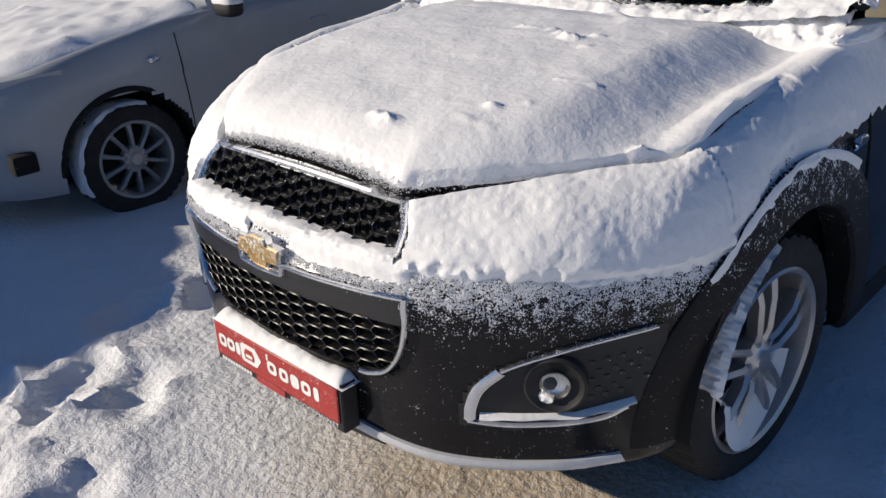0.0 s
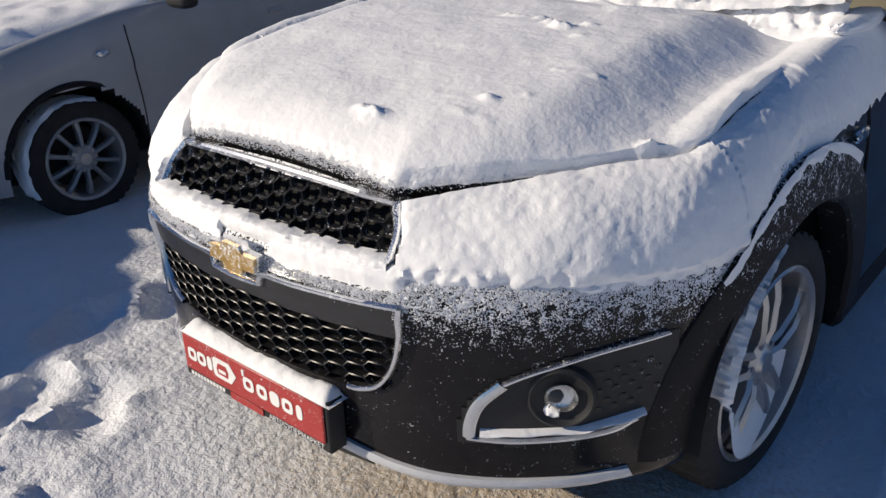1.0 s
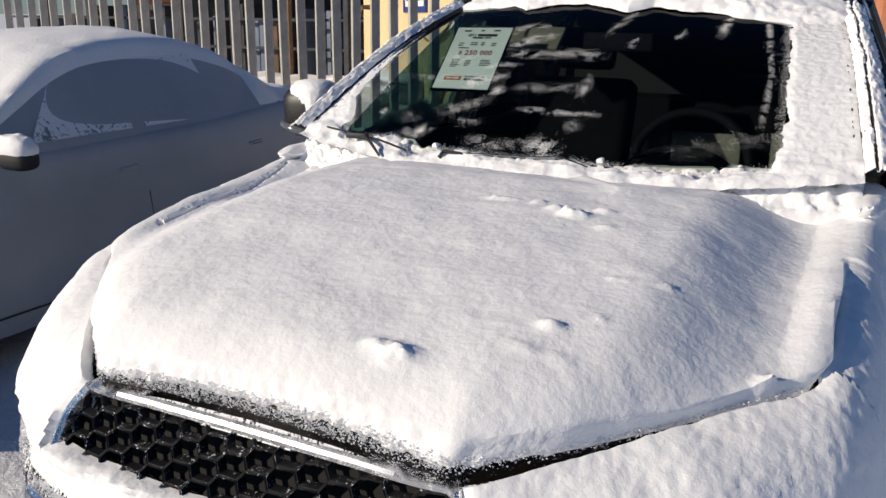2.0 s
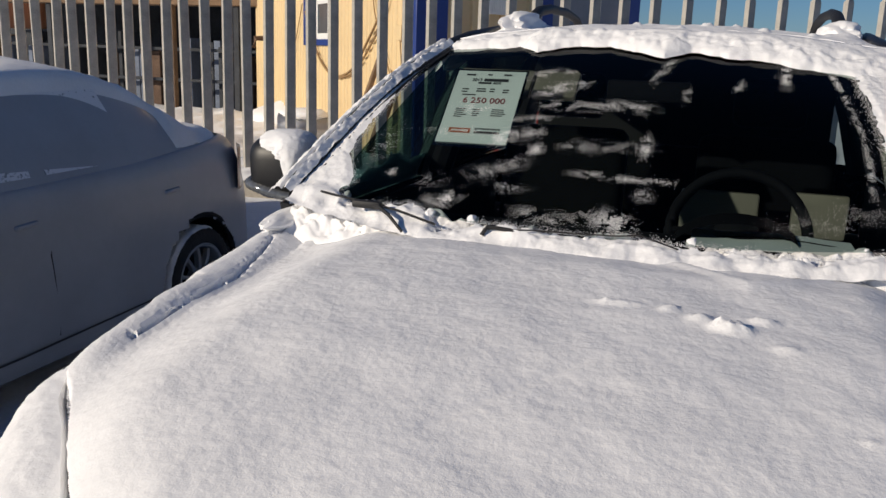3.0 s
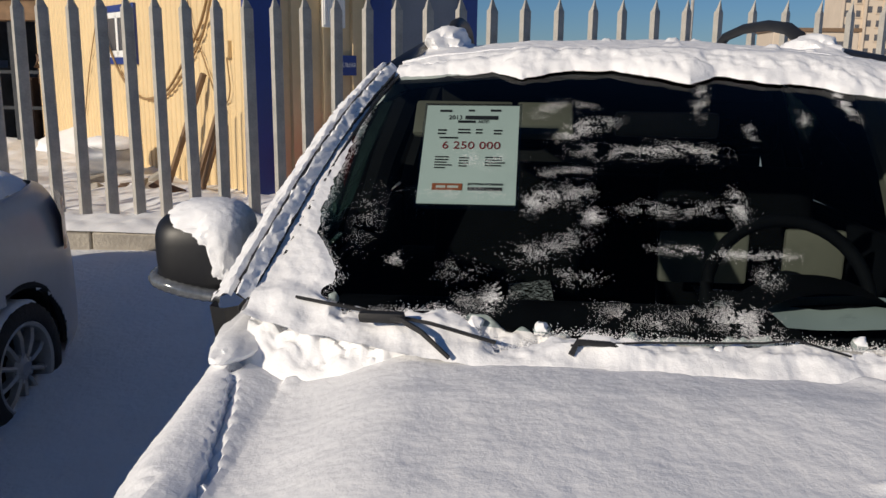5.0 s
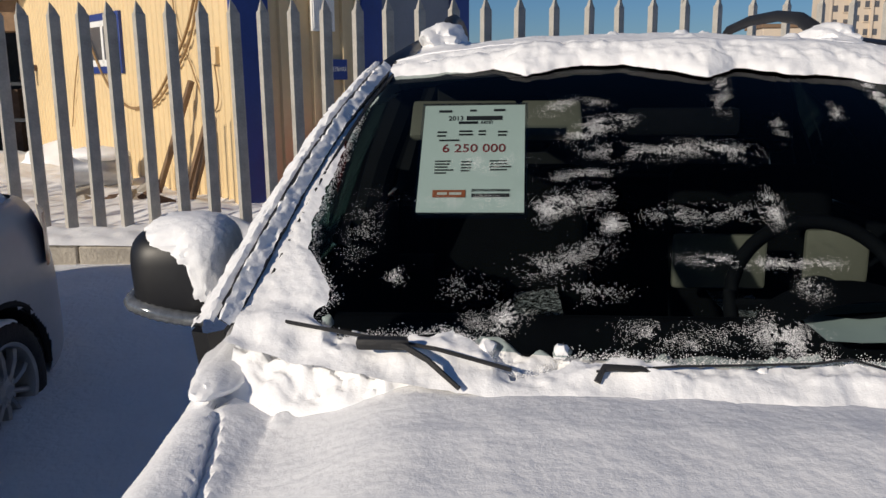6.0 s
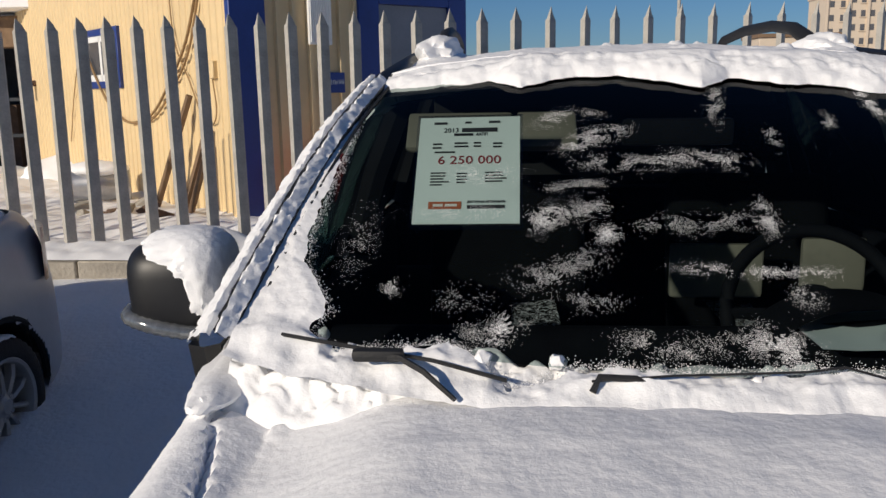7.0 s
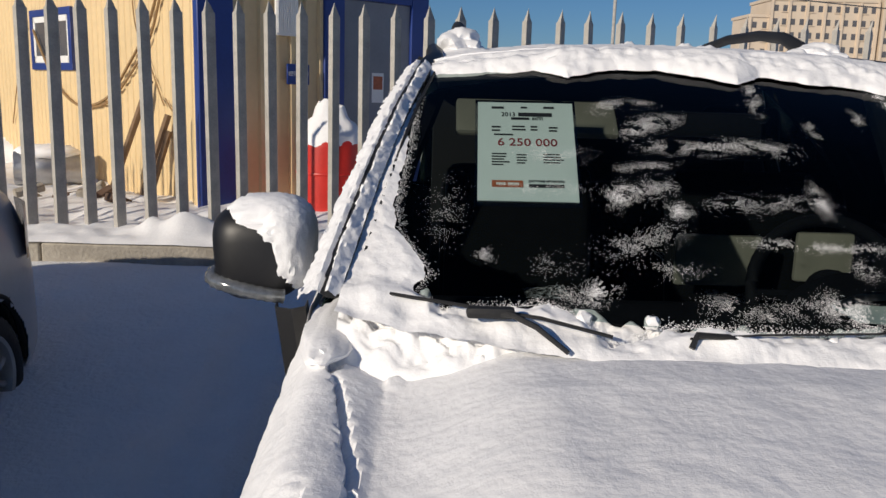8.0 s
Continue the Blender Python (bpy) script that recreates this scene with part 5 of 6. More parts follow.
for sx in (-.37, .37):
    seat = part("front_seat", box(sx - .25, sx + .25, 2.25, 2.72, .55, .75, .06, seg=3), M_seat, suv, "front seat, cabin shade in its near-black colour")
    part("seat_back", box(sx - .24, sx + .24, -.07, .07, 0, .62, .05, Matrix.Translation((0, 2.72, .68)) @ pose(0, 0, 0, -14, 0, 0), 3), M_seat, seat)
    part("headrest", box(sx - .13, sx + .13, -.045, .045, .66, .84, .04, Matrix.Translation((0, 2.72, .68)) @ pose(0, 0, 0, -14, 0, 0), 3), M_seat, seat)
part("rear_seat", box(-.62, .62, 3.35, 3.55, .55, 1.18, .06, seg=3), M_seat, suv, "rear bench, cabin shade in its near-black colour")
# added dark board that stops daylight showing through from the rear
part("rear_light_block", box(-.66, .66, 3.60, 3.63, .5, 1.61, .005), M_dark, suv)
part("cabin_floor", box(-.80, .80, 1.5, 4.3, .40, .50, .01), M_dark, suv)
part("tail_panel", grid_bm(np.array([[(x, 4.35 - .18 * k, 1.05 + .50 * k) for x in np.linspace(-.74 + .1 * k, .74 - .1 * k, 8)] for k in np.linspace(0, 1, 4)])), M_glass3, suv, "rear window")
for x0, x1 in ((-.60, -.36), (-.35, -.215)):
    part("sun_visor", box(x0, x1, -.010, .010, -.060, .060, .009, Matrix.Translation((0, 2.12, 1.462)) @ pose(0, 0, 0, -52, 0, 0), 2), M_beige, suv, "beige sun visor")
part("interior_mirror", box(-.12, .12, 2.06, 2.09, 1.43, 1.49, .012, seg=2), M_dash, suv, "black interior mirror")
# sunlit parts of the driver's seat, put in as separate beige panels
part("seat_lit_patch", box(.096, .358, 2.585, 2.60, .955, 1.112, .012, seg=2), M_beige, suv, "added beige panel standing for the sunlit part of the seat")
part("seat_lit_patch", box(.464, .640, 2.585, 2.60, .975, 1.128, .012, seg=2), M_beige, suv, "added beige panel standing for the sunlit part of the seat")
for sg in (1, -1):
    # beige on the lit side; shade on the other put in as near black
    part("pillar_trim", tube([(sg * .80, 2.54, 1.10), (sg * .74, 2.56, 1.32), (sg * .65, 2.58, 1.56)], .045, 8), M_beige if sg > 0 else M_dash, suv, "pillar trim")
    part("door_card", box(sg * .82 - .02, sg * .82 + .02, 1.7, 3.4, .5, 1.085, .01), M_dash, suv)

# the price sheet behind the glass
o, ux, uy = Vector((-.452, 1.889, 1.402)), Vector((1, -.03, .01)).normalized(), Vector((0, .70, .71))
uy = (uy - ux * uy.dot(ux)).normalized()
un = ux.cross(uy)
PM = Matrix((ux, uy, un)).transposed().to_4x4()
PM.translation = o
sheet = thing("price_sheet", "printed price sheet in a clear sleeve behind the windscreen", "price sheet")
part("paper", box(-.105, .105, -.138, .138, -.001, 0, 0, PM), M_paper, sheet, "pale paper", False)
part("sleeve", box(-.111, .111, -.150, .146, -.004, -.0022, 0, PM), M_lens, sheet, "clear plastic sleeve", False)


def on_sheet(x, y):
    return PM @ Matrix.Translation((x, y, .0008))


def bars(x0, y0, w, h, n, gap, mat=M_ink, seed=0):
    rnd = random.Random(seed)
    for i in range(n):
        ww = w * rnd.uniform(.6, 1.0)
        part("print_bar", box(x0, x0 + ww, y0 - i * gap, y0 - i * gap + h, 0, .0006, 0, on_sheet(0, 0)), mat, sheet, smooth=False)


bars(-.075, .118, .042, .006, 1, .01, M_ink, 1)
bars(-.010, .120, .014, .005, 1, .01, M_ink, 2)
bars(.040, .120, .034, .006, 1, .01, M_ink, 3)
lettering("sheet_lettering", "2013", .017, on_sheet(-.038, .101), M_ink, sheet, width=.030)
part("print_bar", box(-.016, .058, .096, .107, 0, .0006, 0, on_sheet(0, 0)), M_ink, sheet, smooth=False)
part("print_bar", box(-.032, .008, .086, .0925, 0, .0006, 0, on_sheet(0, 0)), M_grey, sheet, smooth=False)
lettering("sheet_lettering", "АКПП", .011, on_sheet(.026, .0892), M_grey, sheet, width=.024)
bars(-.075, .062, .028, .004, 2, .010, M_grey, 4)
bars(-.030, .064, .032, .004, 2, .009, M_grey, 5)
bars(.010, .064, .016, .004, 2, .009, M_grey, 6)
bars(.050, .062, .026, .004, 2, .009, M_grey, 7)
bars(-.070, .040, .060, .004, 1, .01, M_grey, 8)
lettering("sheet_price", "6 250 000", .030, on_sheet(.002, .020), M_inkred, sheet, depth=.0008, width=.128)
bars(-.075, -.014, .040, .003, 5, .0075, M_grey, 9)
bars(-.022, -.016, .026, .003, 4, .0075, M_grey, 10)
bars(.035, -.014, .045, .003, 4, .0075, M_grey, 11)
part("print_bar", box(-.075, -.010, -.103, -.085, 0, .0006, 0, on_sheet(0, 0)), M_orange, sheet, smooth=False)
part("print_bar", box(-.066, -.046, -.097, -.091, 0, .0009, 0, on_sheet(0, 0)), M_white, sheet, smooth=False)
part("print_bar", box(-.042, -.018, -.097, -.091, 0, .0009, 0, on_sheet(0, 0)), M_white, sheet, smooth=False)
lettering("sheet_lettering", "ДОСТУПНЫЕ АВТОМОБИЛИ", .0075, on_sheet(.039, -.086), M_grey, sheet, width=.075)
part("print_bar", box(.002, .076, -.1025, -.094, 0, .0006, 0, on_sheet(0, 0)), M_ink, sheet, smooth=False)
single("dashboard_paper", grid_bm(np.array([[(x, y, 1.112 + .004 * math.sin(x * 20)) for x in np.linspace(.17, .56, 8)] for y in np.linspace(1.62, 1.86, 6)])), M_paper, "pale blue sheet of paper lying on the dashboard", "paper")

# ---------- the white saloon ----------
def saloon(label, m):
    car = thing("saloon_car", label, "car", m=m)
    ctl = [(0, 0, 0, .22, .74), (.35, .03, .33, .24, .74), (.58, .12, .54, .30, .745), (.72, .26, .64, .42, .77), (.80, .45, .70, .60, .82), (.835, .75, .725, .9, .88),
           (.845, 1.2, .75, 1.25, .93), (.85, 1.7, .775, 1.7, .945), (.85, 2.8, .78, 2.8, .97), (.84, 3.4, .76, 3.35, 1.0), (.81, 3.75, .70, 3.65, 1.02), (.70, 3.92, .60, 3.80, 1.02), (.4, 3.99, .35, 3.86, 1.02), (0, 4.0, 0, 3.87, 1.02)]
    c = crv(ctl, 340)
    left = c.copy()
    left[:, 0] *= -1
    left[:, 2] *= -1
    c = np.vstack([left[::-1], c[1:]])
    xo, yo, xt, yt, zt = c.T
    R = []
    for z, dy, inn in ((.17, .08, .05), (.22, .03, .02), (.30, .005, .0), (.38, 0, -.003), (.46, 0, -.002), (.54, 0, .0)):
        f = np.clip(1 - np.minimum(yo, 4.0 - yo) / .6, 0, 1)
        R.append(np.stack([xo - np.sign(xo) * inn, yo + dy * f * np.sign(2.0 - yo), np.full_like(xo, z)], 1))
    for w in np.linspace(0, 1, 16)[1:]:
        eh, ev = 1 - math.cos(w * math.pi / 2), math.sin(w * math.pi / 2)
        R.append(np.stack([xo + (xt - xo) * eh, yo + (yt - yo) * eh, .54 + (zt - .54) * ev], 1))
    # upper lines: fill in the lower band with finer rows so that the arches cut cleanly
    R = np.array(R)
    lowz = np.linspace(.17, .54, 22)
    fine = np.stack([np.stack([np.interp(lowz, R[:6, k, 2], R[:6, k, a]) for a in range(3)], 1) for k in range(R.shape[1])], 1)
    Bd = np.vstack([fine, R[6:]])
    arch = [(.83, .27), (3.29, .27)]
    part("body", grid_bm(Bd, lambda p: not any(abs(p[0]) > .5 and math.hypot(p[1] - a, p[2] - b) < .360 for a, b in arch)), M_wc, car, "pale paint under a film of snow")
    part("underbody", box(-.62, .62, .42, 3.65, .16, .40, .02), M_dark, car)
    # bonnet, roof and boot in one flowing line, by stations along the car
    line = crv([(.22, .75, .70, .74), (.6, .87, .72, .80), (1.0, .93, .745, .86), (1.25, .965, .75, .92), (1.6, 1.19, .68, .95), (1.95, 1.37, .60, .965), (2.3, 1.425, .565, .97), (2.7, 1.42, .56, .975), (3.05, 1.33, .58, .985), (3.3, 1.19, .62, 1.0), (3.5, 1.09, .65, 1.01), (3.75, 1.055, .62, 1.02), (3.87, 1.03, .58, 1.02)], 90)
    tops = []
    for y, zc, hw, ze in line:
        hb = float(np.interp(y, [r[3] for r in ctl], [r[2] if i else .33 for i, r in enumerate(ctl)]))
        hb = max(hb, .30)
        cols = []
        for s in np.linspace(-1, 1, 61):
            a = abs(s)
            lift = max(0.0, zc - ze)
            if lift > .12:
                wall = smooth01(1.0, .62, a)
                x = math.copysign(hb + (hw - hb) * min(1, (1 - a) / .36), s) if a > .64 else s / .64 * hw
                z = ze + (lift - .05) * min(1, (1 - a) / .36) ** .8 + .05 * (1 - (a / .64) ** 2.2 if a < .64 else 0)
            else:
                x = s * hb
                z = ze + lift * (1 - a ** 3)
            if a > .99:
                x, z = x + math.copysign(.012, s), z - .018
            cols.append((x, y, z))
        tops.append(cols)
    T = np.array(tops)
    part("upper_body", grid_bm(T), M_wc, car, "roof, bonnet and boot under snow")

    def snow(p, r, k):
        x, y, z = p
        t = .030 + .010 * fbm((x + 5, y, 0), 4) + .006 * nz((x, y, 3), 25)
        a = abs(k - 30) / 30.0
        if y < 1.3:
            t += .028 * max(0.0, nz((x, y, 8), 11)) * smooth01(.2, .6, y)
        if 1.35 < y < 3.2:
            return t * smooth01(.74, .58, a) - .006 * smooth01(.66, .76, a)
        return t * smooth01(1.02, .80, a) if a < .97 else -.004

    part("snow_cover", snow_sheet(T, snow), M_snow, car, "snow lying on roof, bonnet and boot")
    for sg in (1, -1):
        for ay, zz in arch:
            wheel(car, (sg * .755, ay, zz), sg, .295, .185, 10, False, M_cover, .205)
            well = bmesh.new()
            pr = [(math.cos(a) * .355, math.sin(a) * .355) for a in np.linspace(.0, math.pi, 20)]
            lo_ = [well.verts.new((sg * .52, ay + a, zz + b)) for a, b in pr]
            hi_ = [well.verts.new((sg * (.818 - .05 * abs(a / .355) ** 2), ay + a, zz + b)) for a, b in pr]
            ce = well.verts.new((sg * .52, ay, zz))
            for i in range(19):
                well.faces.new((lo_[i], lo_[i + 1], hi_[i + 1], hi_[i]))
                well.faces.new((ce, lo_[i], lo_[i + 1]))
            part("wheel_well", well, M_dark, car)
            part("arch_lip", tube([(sg * (.832 - .03 * math.cos(a) ** 2), ay + math.cos(a) * .366, zz + math.sin(a) * .366) for a in np.linspace(.0, math.pi, 30)], .016, 8), M_dark, car)
            TS = np.array([[(sg * (.755 + b), ay + math.cos(a) * (.295 + .004 + .008 * nz((b * 40, a * 9, ay), 1) - (.012 if abs(b) > .07 else 0)), zz + math.sin(a) * (.295 + .004 + .008 * nz((b * 40, a * 9, ay), 1) - (.012 if abs(b) > .07 else 0))) for b in np.linspace(-.09, .086, 10)] for a in np.linspace(1.2, 3.6, 50)])
            part("tyre_snow", grid_bm(TS), M_snow, car, "snow packed on the tread")
        # seams, marker, handles, mirror, lamps
        for yy in (1.18, 2.22):
            part("door_seam", tube([(sg * .8485, yy - .03 + .03 * math.sin(z * 4), z) for z in np.linspace(.30, .66, 8)] + [(sg * (.847 - .04 * t), yy - .01, .66 + .2 * t) for t in np.linspace(.1, 1, 6)], .004, 5), M_grey, car)
        part("sill_seam", tube([(sg * .846, 1.2, .275), (sg * .850, 2.0, .27), (sg * .850, 2.9, .285)], .005, 5), M_grey, car)
        for yy in (2.02, 2.98):
            h = part("door_handle", tube([(sg * .80, yy, .80), (sg * .835, yy + .03, .803), (sg * .835, yy + .13, .806), (sg * .80, yy + .16, .806)], .012, 8), M_wc, car, "pale door handle")
            part("handle_cup", lathe([(-.004, .001), (.0, .036), (.004, .040)], 18), M_grey, h).data.transform(Matrix.Translation((sg * .815, yy + .07, .795)))
        part("side_marker", lathe([(0, .001), (.010, .010), (.006, .02), (-.004, .024)], 16), M_chrome, car, "oval side indicator").data.transform(Matrix.Translation((sg * .838, 1.02, .752)) @ (Matrix.Rotation(math.pi, 4, "Z") if sg < 0 else Matrix()) @ Matrix.Diagonal((1, 1.6, .8, 1)))
        part("fog_lamp", box(sg * .745 - .05, sg * .745 + .03, .24, .36, .33, .43, .02, Matrix.Translation((sg * .03, .0, 0)), 2), M_dark, car, "dark fog lamp recess")
        part("fog_lamp_bar", box(sg * .78 - .03, sg * .78 + .024, .25, .345, .372, .384, .004), M_cover, car)
        HL = np.array([[(sg * (.50 + .27 * t), .17 + .42 * t ** 2 - .01, .60 + .05 * t + k * (.11 + .02 * t)) for t in np.linspace(0, 1, 14)] for k in np.linspace(0, 1, 6)])
        part("headlamp", grid_bm(HL + np.array((sg * .012, -.012, .0))), M_wc, car, "headlamp dusted over with snow")
        part("tail_lamp", grid_bm(np.array([[(sg * (.842 - .16 * t ** 1.5 * k2), 3.66 + .24 * t, z) for t in np.linspace(0, 1, 10)] for z, k2 in ((.72, .9), (.80, .9), (.90, .95), (.96, 1.0))])), M_tail, car, "dark red tail lamp")
        mb = bmesh.new()
        bmesh.ops.create_icosphere(mb, subdivisions=3, radius=1)
        for v in mb.verts:
            f = lambda a, p: math.copysign(abs(a) ** p, a)
            v.co = Vector((sg * .94 + f(v.co.x, .6) * .095, 1.43 + f(v.co.y, .7) * .055, .965 + f(v.co.z, .6) * .052))
        mr = part("door_mirror", mb, M_matte, car, "black door mirror with a snow cap")
        mb = bmesh.new()
        bmesh.ops.create_icosphere(mb, subdivisions=4, radius=1)
        for v in mb.verts:
            f = lambda a, p: math.copysign(abs(a) ** p, a)
            v.co = Vector((sg * .94 + f(v.co.x, .7) * .10, 1.43 + f(v.co.y, .8) * .06, 1.0 + max(-.25, v.co.z) * .062 * (1 + .2 * nz(v.co, 3))))
        part("mirror_snow", mb, M_snow, mr, "snow cap")
        # side glass outline under the frost
        for y0, y1, q0, q1 in ((1.62, 2.20, 1.92, 2.22), (2.28, 2.86, 2.30, 2.80)):
            WG = np.array([[(sg * (float(np.interp(k, (0, 1), (.775, .600))) + .004), y0 + (y1 - y0) * s + ((q0 - y0) + ((q1 - y1) - (q0 - y0)) * s) * k, .985 + .33 * k) for s in np.linspace(0, 1, 10)] for k in np.linspace(0, 1, 6)])
            part("side_window", grid_bm(WG), M_wcglass, car, "side window blind with frost")
    return car


M_wcglass = dusted(node_mat("frosted_side_glass", (0.26, 0.30, 0.32), 0.3, 0.0, 0.4, 5.0), 0.5, 1.35, 45, amount=1.0, coarse=6)
WCM = Matrix.Translation((-3.25, .045, -.025)) @ pose(0, 0, 0, 0.7, 0, 0.3)
white_car = saloon("white saloon car covered in snow, beside the black car", WCM)
# out of view: a saloon copy added to shade the ground left of the bumper
shadow_car = copy_thing(white_car, Matrix.Translation((-4.15, -5.0, 0)))
tagged(shadow_car, "unseen saloon copy, added to cast the shadow on the ground")

# ---------- kerb and fence ----------
kerb = []
for i in range(14):
    x0 = -10.5 + i * 1.5
    kerb.append(tagged(part("kerb_stone", box(x0 + .004, x0 + 1.496, 5.03, 5.62, .15, .550, .012), M_conc), "weathered concrete kerb stone under the fence", "kerb stone", "kerb stones under the fence"))
KS = np.array([[(x, y, .551 + (.050 + .030 * nz((x, y, 0), 2.5) + .022 * nz((x, y, 3), 8) + .008 * nz((x, y, 3), 24)) * max(0.0, 1 - ((y - 5.34) / .33) ** 4) + .11 * math.exp(-((x + 2.2) / .14) ** 2 - ((y - 5.28) / .12) ** 2) + .07 * math.exp(-((x + 2.42) / .08) ** 2 - ((y - 5.3) / .1) ** 2)) for x in np.arange(-10, 9, .03)] for y in np.linspace(5.02, 5.66, 26)])
single("kerb_snow", grid_bm(KS), M_snow, "ridge of snow on the kerb below the fence", "snow", "stuff")

fence = thing("palisade_fence", "galvanised steel palisade fence with pointed pales on a kerb", "fence")
PALES = [-3.2, -3.014, -2.815, -2.632, -2.43, -2.235, -2.033, -1.85, -1.665, -1.48, -1.28, -1.09, -.89, -.70, -.51, -.31, -.096, .102, .302, .485, .67, .857, 1.058, 1.245, 1.45, 1.63, 1.82, 2.0]
while PALES[0] > -7.5:
    PALES.insert(0, PALES[0] - .185)
while PALES[-1] < 6.5:
    PALES.append(PALES[-1] + .189)
pb = bmesh.new()
sect = [(-.038, .012), (-.012, .0), (.026, .048), (.028, .060), (.024, .060), (.021, .049), (-.013, .006), (-.036, .016)]
loops = []
for z, k in ((.42, 1), (1.94, 1)):
    loops.append([pb.verts.new((x, y, z)) for x, y in sect])
tipz = [1.95, 2.02, 1.98, 1.943, 1.943, 1.98, 2.018, 1.949]
loops.append([pb.verts.new((x * (.75 if i in (0, 3, 4, 7) else .35), y, z)) for i, ((x, y), z) in enumerate(zip(sect, tipz))])
for a, b in zip(loops, loops[1:]):
    for i in range(8):
        j = (i + 1) % 8
        pb.faces.new((a[i], a[j], b[j], b[i]))
pb.faces.new(loops[-1])
bmesh.ops.recalc_face_normals(pb, faces=pb.faces)
pale_me = mesh_of("pale", pb, False)
pale_me.materials.append(M_galv)
rp = random.Random(3)
for x in PALES:
    ob = new("pale", pale_me)
    ob.parent = fence
    ob.matrix_local = Matrix.Translation((x, 5.335, 0)) @ pose(0, 0, 0, rp.uniform(-.4, .4), rp.uniform(-.6, .6), rp.uniform(-4, 4))
part("fence_rail", box(-7.6, 6.6, 5.391, 5.415, .52, .56, .003), M_galv, fence)

# ---------- the yellow cabin behind the fence ----------
cabin = thing("site_cabin", "yellow corrugated steel site cabin with blue corner posts and door frame", "cabin")
C0 = Vector((-2.50, 6.74, .40))
dL = Vector((-.70, .714, 0)).normalized()        # along the sunlit wall, away from the corner
dR = Vector((dL.y, -dL.x, 0))                    # along the shaded wall
CM = Matrix((dR, dL, Vector((0, 0, 1)))).transposed().to_4x4()
CM.translation = C0


def ribbed(a0, a1, z0, z1, along, off, pitch=.20, depth=.022, holes=()):
    """A ribbed steel wall from a0 to a1, with rectangular openings left out."""
    bm = bmesh.new()
    xs, x = [], a0
    while x < a1:
        for d, h in ((0, 0), (pitch * .62, 0), (pitch * .70, depth), (pitch * .92, depth), (pitch, 0)):
            if a0 <= x + d <= a1:
                xs.append((x + d, h))
        x += pitch
    for h in holes:
        xs += [(h[0], 0), (h[1], 0)]
    xs = sorted(set(xs))
    zs = sorted({z0, z1, *[q for h in holes for q in h[2:4]]})
    vs = {}
    for i, (a, h) in enumerate(xs):
        for z in zs:
            p = (a, -off - h, z) if along == "x" else (-off - h, a, z)
            vs[i, z] = bm.verts.new(CM @ Vector(p))
    for i in range(len(xs) - 1):
        for k in range(len(zs) - 1):
            am, zm = (xs[i][0] + xs[i + 1][0]) / 2, (zs[k] + zs[k + 1]) / 2
            if xs[i + 1][0] - xs[i][0] < 1e-6 or any(h[0] < am < h[1] and h[2] < zm < h[3] for h in holes):
                continue
            bm.faces.new((vs[i, zs[k]], vs[i + 1, zs[k]], vs[i + 1, zs[k + 1]], vs[i, zs[k + 1]]))
    return bm


H1 = 2.7
WIN = (2.44, 3.37, 1.267, 1.73)
part("sunlit_wall", ribbed(.02, 6.1, 0, H1, "y", .0, .115, .010, [WIN]), M_yellow, cabin, "pale yellow ribbed steel wall", False)
part("shaded_wall", ribbed(.29, 1.18, 0, H1, "x", .0, .15, .028), M_yellow, cabin, "ribbed yellow steel wall in shade", False)
part("inner_lining", box(.05, 2.4, .06, 6.1, 0, H1 - .02, .005, CM), M_dark, cabin)
part("corner_post", box(-.024, .29, -.045, .03, -.05, H1 + .02, .006, CM), M_blue, cabin, "blue corner post")
part("roof_edge", box(-.06, 2.5, -.06, 6.2, H1, H1 + .10, .01, CM), M_blue, cabin, "blue roof edge")
part("base_rail", box(.29, 1.18, -.036, .05, -.03, .07, .006, CM), M_blue, cabin)
wf = part("window", box(-.012, .05, WIN[0] - .0, WIN[1] + .0, WIN[2], WIN[3], .003, CM), M_win, cabin, "small window with white frame")
for a in ((WIN[0] - .07, WIN[1] + .07, WIN[2] - .07, WIN[2]), (WIN[0] - .07, WIN[1] + .07, WIN[3], WIN[3] + .07), (WIN[0] - .07, WIN[0], WIN[2], WIN[3]), (WIN[1], WIN[1] + .07, WIN[2], WIN[3])):
    part("blue_trim", box(-.035, .0, *a, .003, CM), M_blue, wf)
for a in ((WIN[0], WIN[1], WIN[2], WIN[2] + .07), (WIN[0], WIN[1], WIN[3] - .06, WIN[3]), (WIN[0], WIN[0] + .05, WIN[2], WIN[3]), (WIN[1] - .05, WIN[1], WIN[2], WIN[3]), (WIN[0] + .44, WIN[0] + .50, WIN[2], WIN[3])):
    part("window_frame", box(-.026, -.012, *a, .003, CM), M_white, wf, "white frame")
door = part("door_frame", box(1.18, 1.40, -.05, .05, 0, 2.15, .006, CM), M_blue, cabin, "blue door frame")
part("door_frame", box(2.20, 2.42, -.05, .05, 0, 2.15, .006, CM), M_blue, cabin)
part("door_frame", box(1.40, 2.20, -.05, .05, 1.88, 2.15, .006, CM), M_blue, cabin)
leaf = part("door", box(1.40, 2.20, -.02, .03, .05, 1.88, .005, CM), M_greydoor, cabin, "grey steel door")
part("door_notice", box(1.74, 1.88, -.023, -.020, .98, 1.25, .0, CM), M_white, leaf, "white notice", False)
part("door_notice", box(1.755, 1.865, -.025, -.023, 1.10, 1.22, .0, CM), M_orange, leaf, "red print", False)
part("wall_above_door", ribbed(1.18, 2.42, 2.15, H1, "x", .0, .15, .028), M_yellow, cabin, "", False)
